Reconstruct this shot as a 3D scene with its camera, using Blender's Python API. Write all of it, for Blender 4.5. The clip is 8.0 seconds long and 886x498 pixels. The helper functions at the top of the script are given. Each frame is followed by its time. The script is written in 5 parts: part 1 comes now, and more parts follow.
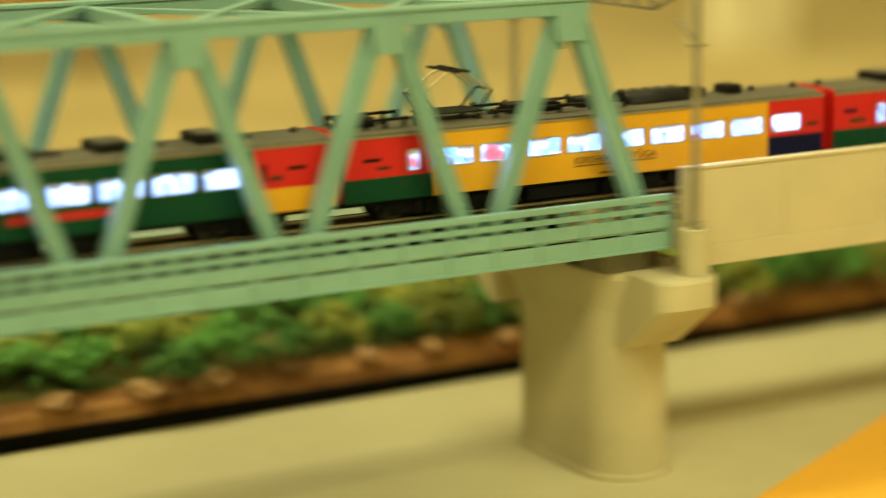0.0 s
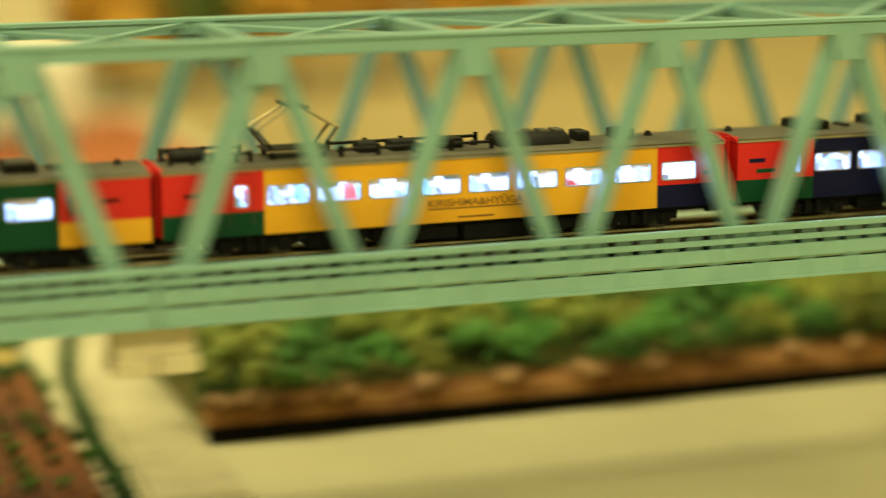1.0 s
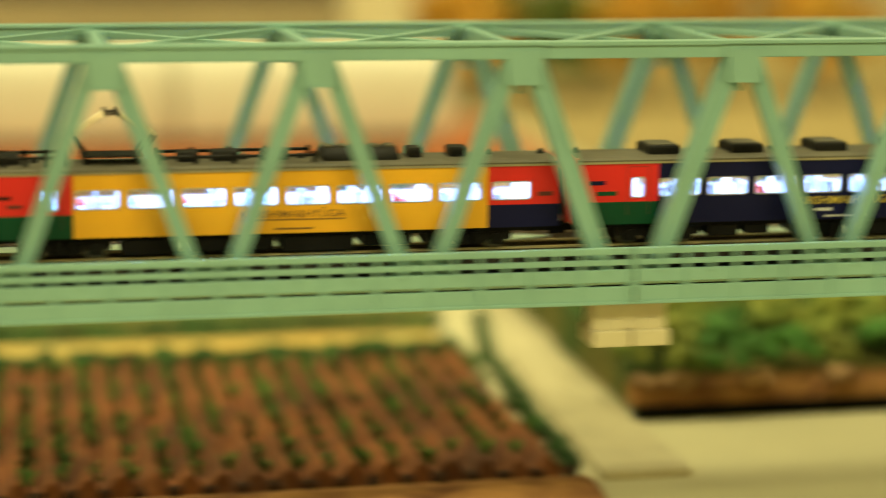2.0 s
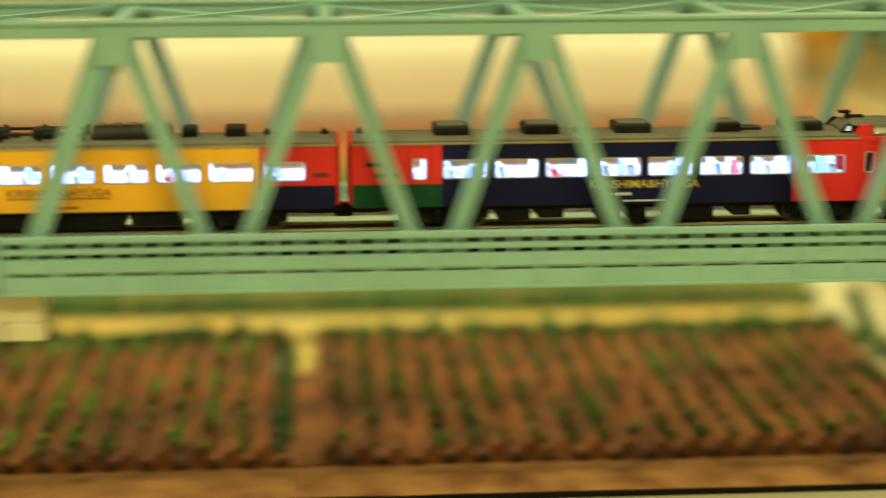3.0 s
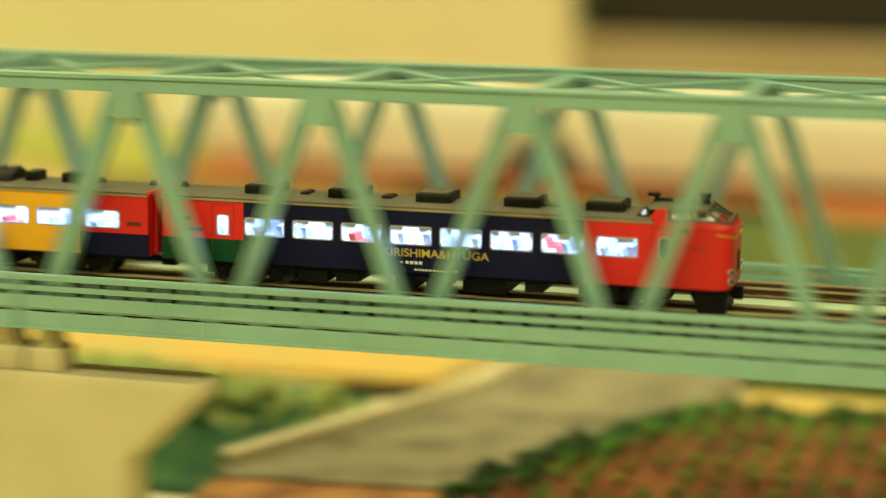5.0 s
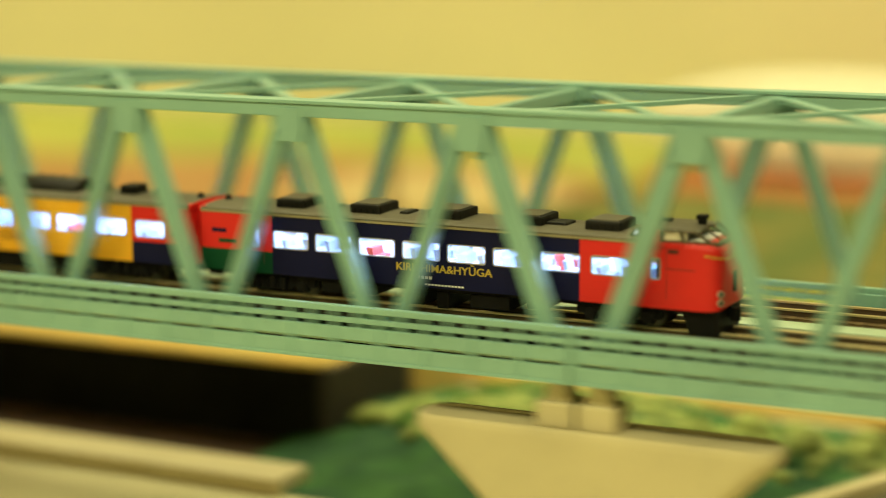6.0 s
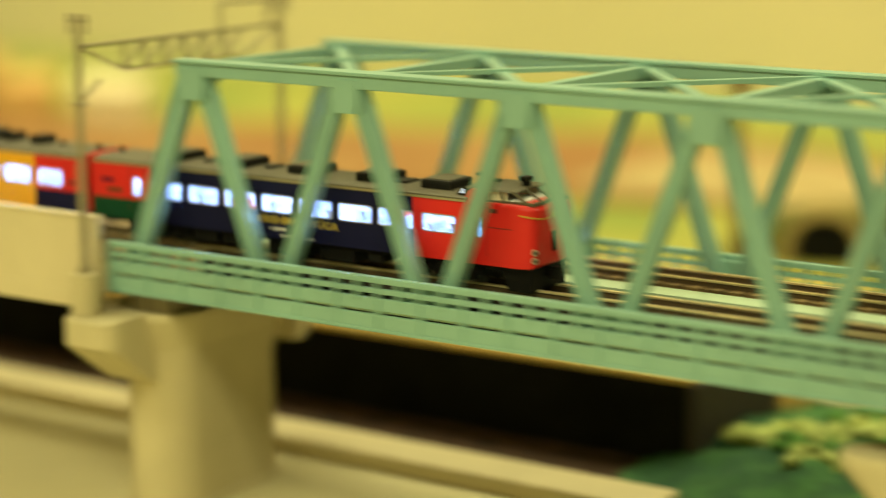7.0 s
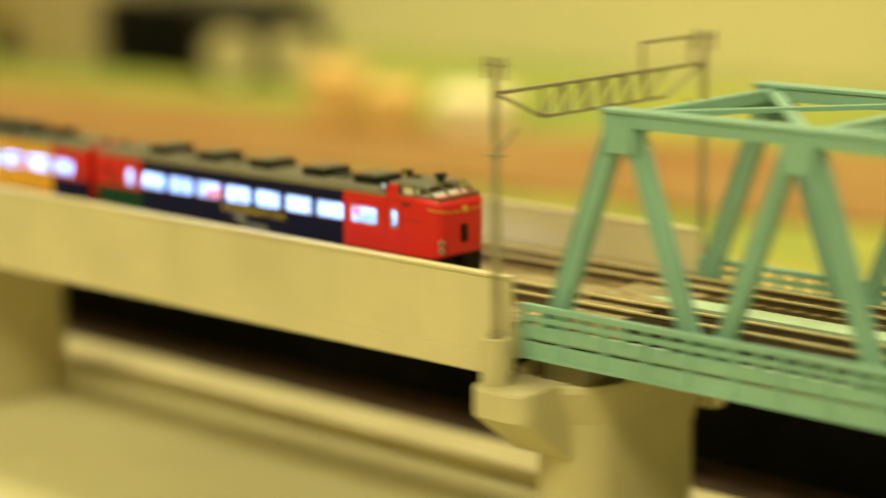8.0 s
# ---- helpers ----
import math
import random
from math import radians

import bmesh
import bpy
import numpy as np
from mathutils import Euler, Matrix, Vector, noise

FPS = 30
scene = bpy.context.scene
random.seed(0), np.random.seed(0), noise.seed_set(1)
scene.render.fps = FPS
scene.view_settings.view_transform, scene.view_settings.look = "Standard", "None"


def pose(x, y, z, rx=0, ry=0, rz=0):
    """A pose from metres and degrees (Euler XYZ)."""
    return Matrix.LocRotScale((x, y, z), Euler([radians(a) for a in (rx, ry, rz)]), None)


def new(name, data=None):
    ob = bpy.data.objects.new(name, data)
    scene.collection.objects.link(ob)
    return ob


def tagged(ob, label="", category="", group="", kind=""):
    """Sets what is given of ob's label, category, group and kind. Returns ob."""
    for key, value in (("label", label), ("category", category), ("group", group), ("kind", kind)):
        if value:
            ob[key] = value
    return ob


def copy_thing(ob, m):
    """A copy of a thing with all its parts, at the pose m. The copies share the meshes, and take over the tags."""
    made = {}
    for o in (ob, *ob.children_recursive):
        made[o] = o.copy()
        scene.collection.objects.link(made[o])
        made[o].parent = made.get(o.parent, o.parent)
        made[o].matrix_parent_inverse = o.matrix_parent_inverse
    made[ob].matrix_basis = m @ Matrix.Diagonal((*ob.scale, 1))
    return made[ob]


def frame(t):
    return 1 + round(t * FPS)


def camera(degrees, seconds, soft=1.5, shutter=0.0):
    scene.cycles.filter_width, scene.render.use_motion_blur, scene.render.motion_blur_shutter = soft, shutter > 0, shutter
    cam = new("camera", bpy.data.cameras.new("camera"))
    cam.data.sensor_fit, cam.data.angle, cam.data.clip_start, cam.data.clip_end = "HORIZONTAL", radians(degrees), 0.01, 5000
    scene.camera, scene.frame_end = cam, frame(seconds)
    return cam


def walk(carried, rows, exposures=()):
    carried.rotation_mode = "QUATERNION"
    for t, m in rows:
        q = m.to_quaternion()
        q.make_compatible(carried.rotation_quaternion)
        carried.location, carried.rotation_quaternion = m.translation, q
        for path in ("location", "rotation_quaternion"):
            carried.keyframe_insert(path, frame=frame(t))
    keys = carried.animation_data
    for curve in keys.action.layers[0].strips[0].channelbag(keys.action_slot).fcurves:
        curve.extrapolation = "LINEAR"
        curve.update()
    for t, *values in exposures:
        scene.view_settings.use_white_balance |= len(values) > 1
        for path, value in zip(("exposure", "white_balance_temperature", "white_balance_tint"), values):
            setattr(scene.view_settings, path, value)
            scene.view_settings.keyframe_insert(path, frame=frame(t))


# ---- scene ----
# ---- camera and its walk ----
cam = camera(23.89, 8.0, soft=1.0, shutter=0.95)
cam.data.dof.use_dof = True
cam.data.dof.focus_distance = 0.505
cam.data.dof.aperture_fstop = 5.0
walk(cam, [
    (0.0, pose(0.6999, -0.4182, 0.1043, 78.38, 0.79, -28.93)),
    (0.5, pose(0.6790, -0.4313, 0.0911, 80.07, 1.32, -24.79)),
    (1.0, pose(0.6553, -0.4475, 0.1026, 79.27, 0.36, -19.33)),
    (2.5, pose(0.5782, -0.4788, 0.1003, 79.83, -0.24, -8.27)),
    (3.0, pose(0.5646, -0.4781, 0.0988, 79.37, 0.23, -4.01)),
    (3.5, pose(0.5423, -0.4803, 0.1019, 79.26, 0.22, 0.57)),
    (4.0, pose(0.5324, -0.4806, 0.1000, 79.19, 0.27, 5.44)),
    (4.5, pose(0.5074, -0.4737, 0.1072, 79.53, -0.25, 8.98)),
    (5.0, pose(0.4757, -0.4633, 0.1047, 80.55, -0.76, 14.80)),
    (5.2, pose(0.4678, -0.4658, 0.1057, 80.68, -0.82, 17.06)),
    (6.5, pose(0.4047, -0.4151, 0.1182, 79.35, 0.76, 30.89)),
    (7.0, pose(0.3724, -0.4101, 0.1174, 78.98, -0.07, 33.21)),
    (7.5, pose(0.3465, -0.3860, 0.1238, 78.79, 0.48, 38.44)),
    (8.0, pose(0.3195, -0.3831, 0.1262, 78.70, 0.50, 42.12)),
])

# place of the train along the bridge, time by time
TRAIN = [(0.0, 1.0720), (0.5, 0.9910), (1.0, 0.9120), (2.5, 0.6746), (3.0, 0.5981), (3.5, 0.5227), (4.0, 0.4495), (4.5, 0.3758), (5.0, 0.3024), (5.2, 0.2742), (6.5, 0.0868), (7.0, 0.0063), (7.5, -0.0734), (8.0, -0.1548)]


# ---- room light ----
world = bpy.data.worlds.new("world")
scene.world = world
world.use_nodes = True
world.node_tree.nodes["Background"].inputs[0].default_value = (1.0, 0.82, 0.5, 1)
world.node_tree.nodes["Background"].inputs[1].default_value = 0.05


def ceiling_lamp(x, y, sx, sy, watts):
    d = bpy.data.lights.new("ceiling_lamp", "AREA")
    d.shape, d.size, d.size_y, d.energy, d.color = "RECTANGLE", sx, sy, watts, (1.0, 0.925, 0.485)
    o = new("ceiling_lamp", d)
    o.matrix_basis = pose(x, y, 1.66)
    return o


for lx, ly, watts in ((-0.7, -1.4, 28), (1.1, -1.4, 38), (-0.7, 0.7, 32), (1.1, 0.7, 22)):
    ceiling_lamp(lx, ly, 1.3, 0.60, watts)

# ---- materials ----


def mat(name, base, rough=0.5, metal=0.0, vary=0.12, scale=60.0, bump=0.1, second=None, emit=0.0, spread=0.0, fine=8.0, spec=0.5):
    """Procedural paint: two scales of noise over the base colour, fine bump; spread varies it from object to object."""
    m = bpy.data.materials.new(name)
    m.use_nodes = True
    nt = m.node_tree
    b = nt.nodes["Principled BSDF"]
    b.inputs["Roughness"].default_value = rough
    b.inputs["Metallic"].default_value = metal
    b.inputs["Specular IOR Level"].default_value = spec
    tc = nt.nodes.new("ShaderNodeTexCoord")
    n1 = nt.nodes.new("ShaderNodeTexNoise")
    n1.inputs["Scale"].default_value = scale
    n1.inputs["Detail"].default_value = 5
    n2 = nt.nodes.new("ShaderNodeTexNoise")
    n2.inputs["Scale"].default_value = scale * fine
    n2.inputs["Detail"].default_value = 3
    nt.links.new(tc.outputs["Object"], n1.inputs["Vector"])
    nt.links.new(tc.outputs["Object"], n2.inputs["Vector"])
    mix = nt.nodes.new("ShaderNodeMix")
    mix.data_type = "RGBA"
    c2 = second if second else tuple(c * (1 - 2.2 * vary) for c in base)
    mix.inputs["A"].default_value = (*base, 1)
    mix.inputs["B"].default_value = (*c2, 1)
    ramp = nt.nodes.new("ShaderNodeMapRange")
    ramp.inputs["From Min"].default_value = 0.38
    ramp.inputs["From Max"].default_value = 0.68
    nt.links.new(n1.outputs["Fac"], ramp.inputs["Value"])
    nt.links.new(ramp.outputs["Result"], mix.inputs["Factor"])
    hsv = nt.nodes.new("ShaderNodeHueSaturation")
    vr = nt.nodes.new("ShaderNodeMapRange")
    vr.inputs["To Min"].default_value = 1 - vary
    vr.inputs["To Max"].default_value = 1 + vary
    nt.links.new(n2.outputs["Fac"], vr.inputs["Value"])
    value = vr.outputs["Result"]
    if spread:
        oi = nt.nodes.new("ShaderNodeObjectInfo")
        sp = nt.nodes.new("ShaderNodeMapRange")
        sp.inputs["To Min"].default_value = 1 - spread
        sp.inputs["To Max"].default_value = 1 + spread
        nt.links.new(oi.outputs["Random"], sp.inputs["Value"])
        mul = nt.nodes.new("ShaderNodeMath")
        mul.operation = "MULTIPLY"
        nt.links.new(value, mul.inputs[0])
        nt.links.new(sp.outputs["Result"], mul.inputs[1])
        value = mul.outputs[0]
    nt.links.new(value, hsv.inputs["Value"])
    nt.links.new(mix.outputs["Result"], hsv.inputs["Color"])
    nt.links.new(hsv.outputs["Color"], b.inputs["Base Color"])
    if bump:
        bp = nt.nodes.new("ShaderNodeBump")
        bp.inputs["Strength"].default_value = bump
        bp.inputs["Distance"].default_value = 0.0006
        nt.links.new(n2.outputs["Fac"], bp.inputs["Height"])
        nt.links.new(bp.outputs["Normal"], b.inputs["Normal"])
    if emit:
        b.inputs["Emission Color"].default_value = (*base, 1)
        b.inputs["Emission Strength"].default_value = emit
    return m


def glass(name, tint, rough=0.03):
    m = bpy.data.materials.new(name)
    m.use_nodes = True
    b = m.node_tree.nodes["Principled BSDF"]
    b.inputs["Base Color"].default_value = (*tint, 1)
    b.inputs["Transmission Weight"].default_value = 1.0
    b.inputs["Roughness"].default_value = rough
    b.inputs["IOR"].default_value = 1.2
    return m


M_GREEN = mat("bridge_green", (0.235, 0.43, 0.365), 0.45, vary=0.06, scale=40, bump=0.06)
M_DECK = mat("deck_dark", (0.008, 0.008, 0.006), 0.8, vary=0.2, scale=90, spec=0.2)
M_WALKWAY = mat("walkway_green", (0.50, 0.66, 0.50), 0.5, vary=0.06, scale=60, bump=0.06)
M_SLEEPER = mat("sleeper_brown", (0.40, 0.28, 0.13), 0.8, vary=0.25, scale=300, spread=0.25)
# the same sleepers with the shade of train and truss put into the colour
M_SLEEPER_SHADED = mat("sleeper_shaded", (0.022, 0.017, 0.011), 0.8, vary=0.25, scale=300, spread=0.25)
M_RAIL = mat("rail_brown", (0.11, 0.075, 0.038), 0.6, 0.2, vary=0.1, scale=200, bump=0.02)
M_RAILHEAD = mat("rail_head_brass", (0.80, 0.68, 0.42), 0.35, 0.6, vary=0.08, scale=200, bump=0.01)
M_CONCRETE = mat("concrete_cream", (0.60, 0.53, 0.33), 0.75, vary=0.06, scale=30, bump=0.12)
M_PIER = mat("pier_concrete", (0.56, 0.50, 0.30), 0.78, vary=0.08, scale=30, bump=0.15)
M_BALLAST = mat("ballast_tan", (0.50, 0.40, 0.23), 0.9, vary=0.3, scale=400, bump=0.5)
M_BASEFLOOR = mat("riverbed_board", (0.59, 0.545, 0.33), 0.8, vary=0.07, scale=9, bump=0.1)
# black of boards and cases, also used where shade is painted
M_BLACK = mat("board_and_shade_black", (0.010, 0.010, 0.008), 0.95, vary=0.2, scale=40, spec=0.05)
M_SOIL = mat("soil_brown", (0.27, 0.095, 0.027), 0.95, vary=0.4, scale=34, bump=1.0, second=(0.075, 0.028, 0.010))
M_SOIL_DARK = mat("soil_dark", (0.055, 0.025, 0.011), 0.95, vary=0.3, scale=120, bump=0.6)
M_EARTH = mat("earth_rim", (0.46, 0.225, 0.07), 0.95, vary=0.25, scale=70, bump=0.8, second=(0.17, 0.065, 0.022))
M_STONE = mat("rock_tan", (0.46, 0.27, 0.12), 0.9, vary=0.2, scale=120, bump=0.5, spread=0.25)
M_GRASSY = mat("grass_yellow", (0.56, 0.365, 0.085), 0.9, vary=0.2, scale=40, bump=0.4, second=(0.46, 0.36, 0.11))
M_GRASS = mat("turf_green", (0.045, 0.095, 0.016), 0.95, vary=0.3, scale=22, bump=0.6, second=(0.20, 0.16, 0.035))
M_LEAF = mat("foliage_green", (0.085, 0.23, 0.04), 0.9, vary=0.3, scale=110, bump=0.5, second=(0.03, 0.11, 0.018), spread=0.35)
M_LEAF_OLIVE = mat("foliage_olive", (0.24, 0.265, 0.045), 0.9, vary=0.3, scale=110, bump=0.5, second=(0.09, 0.15, 0.025), spread=0.35)
M_HEDGE = mat("hedge_green", (0.030, 0.095, 0.016), 0.95, vary=0.3, scale=150, bump=0.6, spread=0.3)
M_CROP = mat("crop_green", (0.12, 0.27, 0.035), 0.9, vary=0.25, scale=45, second=(0.045, 0.12, 0.018), spread=0.35)
M_ROAD = mat("road_grey", (0.26, 0.235, 0.145), 0.85, vary=0.25, scale=50, bump=0.25)
M_PATH = mat("path_pale", (0.55, 0.49, 0.30), 0.85, vary=0.1, scale=50, bump=0.25)
M_HILL = mat("hill_green", (0.009, 0.065, 0.025), 0.9, vary=0.35, scale=48, bump=0.8, second=(0.05, 0.16, 0.038))
M_CREAM = mat("cream_wall", (0.81, 0.735, 0.48), 0.8, vary=0.03, scale=4, bump=0.05)
M_WHITE = mat("white_shell", (0.80, 0.79, 0.64), 0.5, vary=0.04, scale=10, bump=0.02)
M_TAN = mat("tan_ground", (0.43, 0.33, 0.13), 0.9, vary=0.1, scale=8, bump=0.2)
M_ORANGE = mat("orange_ballast", (0.45, 0.135, 0.034), 0.9, vary=0.15, scale=30, bump=0.4)
M_AMBER = mat("amber_card", (0.95, 0.50, 0.05), 0.6, vary=0.04, scale=10, bump=0.03)
M_GREY = mat("grey_panel", (0.22, 0.19, 0.12), 0.7, vary=0.1, scale=6)
M_RED = mat("body_red", (0.64, 0.019, 0.016), 0.33, vary=0.04, scale=60, bump=0.02, spec=0.35)
M_YELLOW = mat("body_yellow", (0.80, 0.40, 0.02), 0.33, vary=0.04, scale=60, bump=0.02, spec=0.35)
M_NAVY = mat("body_navy", (0.007, 0.008, 0.042), 0.5, vary=0.06, scale=60, bump=0.02, spec=0.12)
M_BODYGREEN = mat("body_green", (0.006, 0.058, 0.026), 0.33, vary=0.05, scale=60, bump=0.02, spec=0.12)
M_ROOF = mat("roof_grey", (0.105, 0.095, 0.062), 0.6, vary=0.1, scale=80, bump=0.08)
M_GUTTER = mat("gutter_tan", (0.30, 0.26, 0.15), 0.5, vary=0.08, scale=80, bump=0.04)
M_UNDER = mat("underframe_black", (0.006, 0.0058, 0.0055), 0.55, vary=0.2, scale=200, bump=0.15, spec=0.14)
M_UNIT = mat("roof_unit_black", (0.010, 0.0095, 0.008), 0.55, vary=0.15, scale=150, bump=0.1, spec=0.2)
M_SILVER = mat("window_trim", (0.50, 0.50, 0.47), 0.35, 0.6, vary=0.05, scale=200, bump=0.0)
M_GOLD = mat("gold_lettering", (0.60, 0.44, 0.06), 0.4, 0.2, vary=0.05, scale=200, bump=0.0)
M_INK = mat("dark_lettering", (0.22, 0.11, 0.015), 0.5, vary=0.05, scale=200, bump=0.0)
M_WHITEINK = mat("white_marking", (0.75, 0.75, 0.72), 0.5, vary=0.05, scale=200, bump=0.0)
M_LED = mat("led_strip", (0.44, 0.60, 1.0), 0.5, vary=0.0, emit=14.0, bump=0)
# glow put into a window pane in place of light from inside
M_PANEGLOW = mat("pane_glow", (0.55, 0.68, 1.0), 0.4, vary=0.0, emit=0.5, bump=0)
M_LINING = mat("interior_white", (0.80, 0.81, 0.84), 0.6, vary=0.04, scale=200, bump=0)
M_SEAT = mat("seat_blue_grey", (0.50, 0.57, 0.70), 0.7, vary=0.15, scale=300, spread=0.3)
M_SEATGREEN = mat("seat_green", (0.30, 0.55, 0.52), 0.7, vary=0.15, scale=300)
M_SEATRED = mat("seat_red", (0.62, 0.08, 0.05), 0.7, vary=0.15, scale=300)
M_PANE = glass("window_glass", (0.92, 0.95, 1.0), 0.16)
M_DARKPANE = glass("cab_glass", (0.86, 0.88, 0.86))
M_MAST = mat("mast_grey", (0.33, 0.29, 0.18), 0.55, 0.2, vary=0.1, scale=100, bump=0.05)

# ---- mesh helpers ----


def mesh_of(bm, name, material, smooth=False):
    me = bpy.data.meshes.new(name)
    bmesh.ops.recalc_face_normals(bm, faces=bm.faces)
    bm.to_mesh(me)
    bm.free()
    me.materials.append(material)
    if smooth:
        me.polygons.foreach_set("use_smooth", [True] * len(me.polygons))
        me.set_sharp_from_angle(angle=radians(50))
    return me


def part(name, bm, material, parent, label="", smooth=False):
    ob = new(name, mesh_of(bm, name, material, smooth))
    ob.parent = parent
    return tagged(ob, label)


def thing(name, label, category, at=None, group="", kind=""):
    ob = new(name)
    ob.empty_display_size = 0.01
    if at is not None:
        ob.matrix_basis = at
    return tagged(ob, label, category, group, kind)


def solid(name, bm, material, label, category, kind="", group="", smooth=False):
    return tagged(new(name, mesh_of(bm, name, material, smooth)), label, category, group, kind)


def box(bm, x0, x1, y0, y1, z0, z1, bevel=0.0):
    r = bmesh.ops.create_cube(bm, size=1.0)
    vs = r["verts"]
    for v in vs:
        v.co = Vector((x0 + (v.co.x + 0.5) * (x1 - x0), y0 + (v.co.y + 0.5) * (y1 - y0), z0 + (v.co.z + 0.5) * (z1 - z0)))
    if bevel:
        es = list({e for v in vs for e in v.link_edges})
        bmesh.ops.bevel(bm, geom=es, offset=bevel, segments=2, affect="EDGES", profile=0.6)
    return bm


def bar(bm, a, b, w, d, side=(0, 1, 0)):
    """A straight bar from a to b, d thick along side and w across it."""
    a, b, s = Vector(a), Vector(b), Vector(side)
    along = (b - a).normalized()
    s = (s - along * s.dot(along)).normalized()
    n = along.cross(s)
    vs = []
    for p in (a, b):
        for i, j in ((-1, -1), (1, -1), (1, 1), (-1, 1)):
            vs.append(bm.verts.new(p + n * (w / 2 * i) + s * (d / 2 * j)))
    for f in ((0, 1, 2, 3), (7, 6, 5, 4), (0, 4, 5, 1), (1, 5, 6, 2), (2, 6, 7, 3), (3, 7, 4, 0)):
        bm.faces.new([vs[i] for i in f])
    return bm


def hbar(bm, a, b, w, d, t, e):
    """A bar of H section from a to b in an upright plane: w wide, d deep, flanges t thick, web e thick."""
    a, b = Vector(a), Vector(b)
    along = (b - a).normalized()
    s = Vector((0, 1, 0))
    n = along.cross(s)
    pts = [(-w, -d), (-w + 2 * t, -d), (-w + 2 * t, -e), (w - 2 * t, -e), (w - 2 * t, -d), (w, -d), (w, d), (w - 2 * t, d), (w - 2 * t, e), (-w + 2 * t, e), (-w + 2 * t, d), (-w, d)]
    return loft(bm, [[p + n * (u / 2) + s * (v / 2) for u, v in pts] for p in (a, b)])


def rod(bm, a, b, r, seg=8, r2=None):
    a, b = Vector(a), Vector(b)
    d = b - a
    m = Matrix.Translation((a + b) / 2) @ d.to_track_quat("Z", "Y").to_matrix().to_4x4()
    bmesh.ops.create_cone(bm, cap_ends=True, segments=seg, radius1=r, radius2=r if r2 is None else r2, depth=d.length, matrix=m)
    return bm


def prism(bm, pts, y0, y1, axis="y"):
    """Extrude a polygon, given in the two other axes, from y0 to y1."""
    def at(p, q):
        return {"y": (p[0], q, p[1]), "x": (q, p[0], p[1]), "z": (p[0], p[1], q)}[axis]
    a = [bm.verts.new(at(p, y0)) for p in pts]
    b = [bm.verts.new(at(p, y1)) for p in pts]
    bm.faces.new(a)
    bm.faces.new(b[::-1])
    n = len(pts)
    for i in range(n):
        bm.faces.new((a[i], b[i], b[(i + 1) % n], a[(i + 1) % n]))
    return bm


def loft(bm, rings):
    """Join rings of equal count, given as lists of points, and cap both ends."""
    vs = [[bm.verts.new(p) for p in r] for r in rings]
    n = len(rings[0])
    for a, b in zip(vs, vs[1:]):
        for i in range(n):
            bm.faces.new((a[i], a[(i + 1) % n], b[(i + 1) % n], b[i]))
    bm.faces.new(vs[0])
    bm.faces.new(vs[-1][::-1])
    return bm


def rounded(x0, x1, z0, z1, r, seg=4):
    pts = []
    for cx, cz, a0 in ((x1 - r, z1 - r, 0), (x0 + r, z1 - r, 90), (x0 + r, z0 + r, 180), (x1 - r, z0 + r, 270)):
        for k in range(seg + 1):
            a = radians(a0 + 90 * k / seg)
            pts.append((cx + r * math.cos(a), cz + r * math.sin(a)))
    return pts


def ring(bm, outer, inner, y0, y1):
    """A frame between two outlines of equal count, from y0 to y1."""
    n = len(outer)
    v = [[bm.verts.new((p[0], y, p[1])) for p in o] for o in (outer, inner) for y in (y0, y1)]
    for i in range(n):
        j = (i + 1) % n
        for a, b in ((0, 1), (1, 3), (3, 2), (2, 0)):
            bm.faces.new((v[a][i], v[a][j], v[b][j], v[b][i]))
    return bm


def clump(bm, c, r, seed, flat=0.8, sub=1):
    """A ragged leafy lump."""
    res = bmesh.ops.create_icosphere(bm, subdivisions=sub, radius=r)
    rnd = random.Random(seed)
    for v in res["verts"]:
        k = 0.62 + 0.7 * rnd.random()
        v.co = Vector(c) + Vector((v.co.x * k, v.co.y * k, v.co.z * k * flat))


# ---- plan, metres: the bridge runs along x, near truss at y 0, underside at z 0 ----
SPAN, GAPX, WIDE, TOP, RAILING = 0.248, 0.0058, 0.0682, 0.0626, 0.0137
PANEL = (SPAN - GAPX) / 5
OUT = 0.0032
RAIL_Z = 0.0118
TRACKS = (WIDE / 2 - 0.0165, WIDE / 2 + 0.0165)
GROUND = -0.06
# ---- truss bridge ----


def rail_bar(xa, xb, y):
    """A rail of head, web and foot."""
    half = [(0.0006, 0.0), (0.0006, -0.0005), (0.00025, -0.0007), (0.00025, -0.0019), (0.0009, -0.0021), (0.0009, -0.0024)]
    pts = [(y + a, RAIL_Z + b) for a, b in half] + [(y - a, RAIL_Z + b) for a, b in reversed(half)]
    return prism(bmesh.new(), pts, xa, xb, "x")


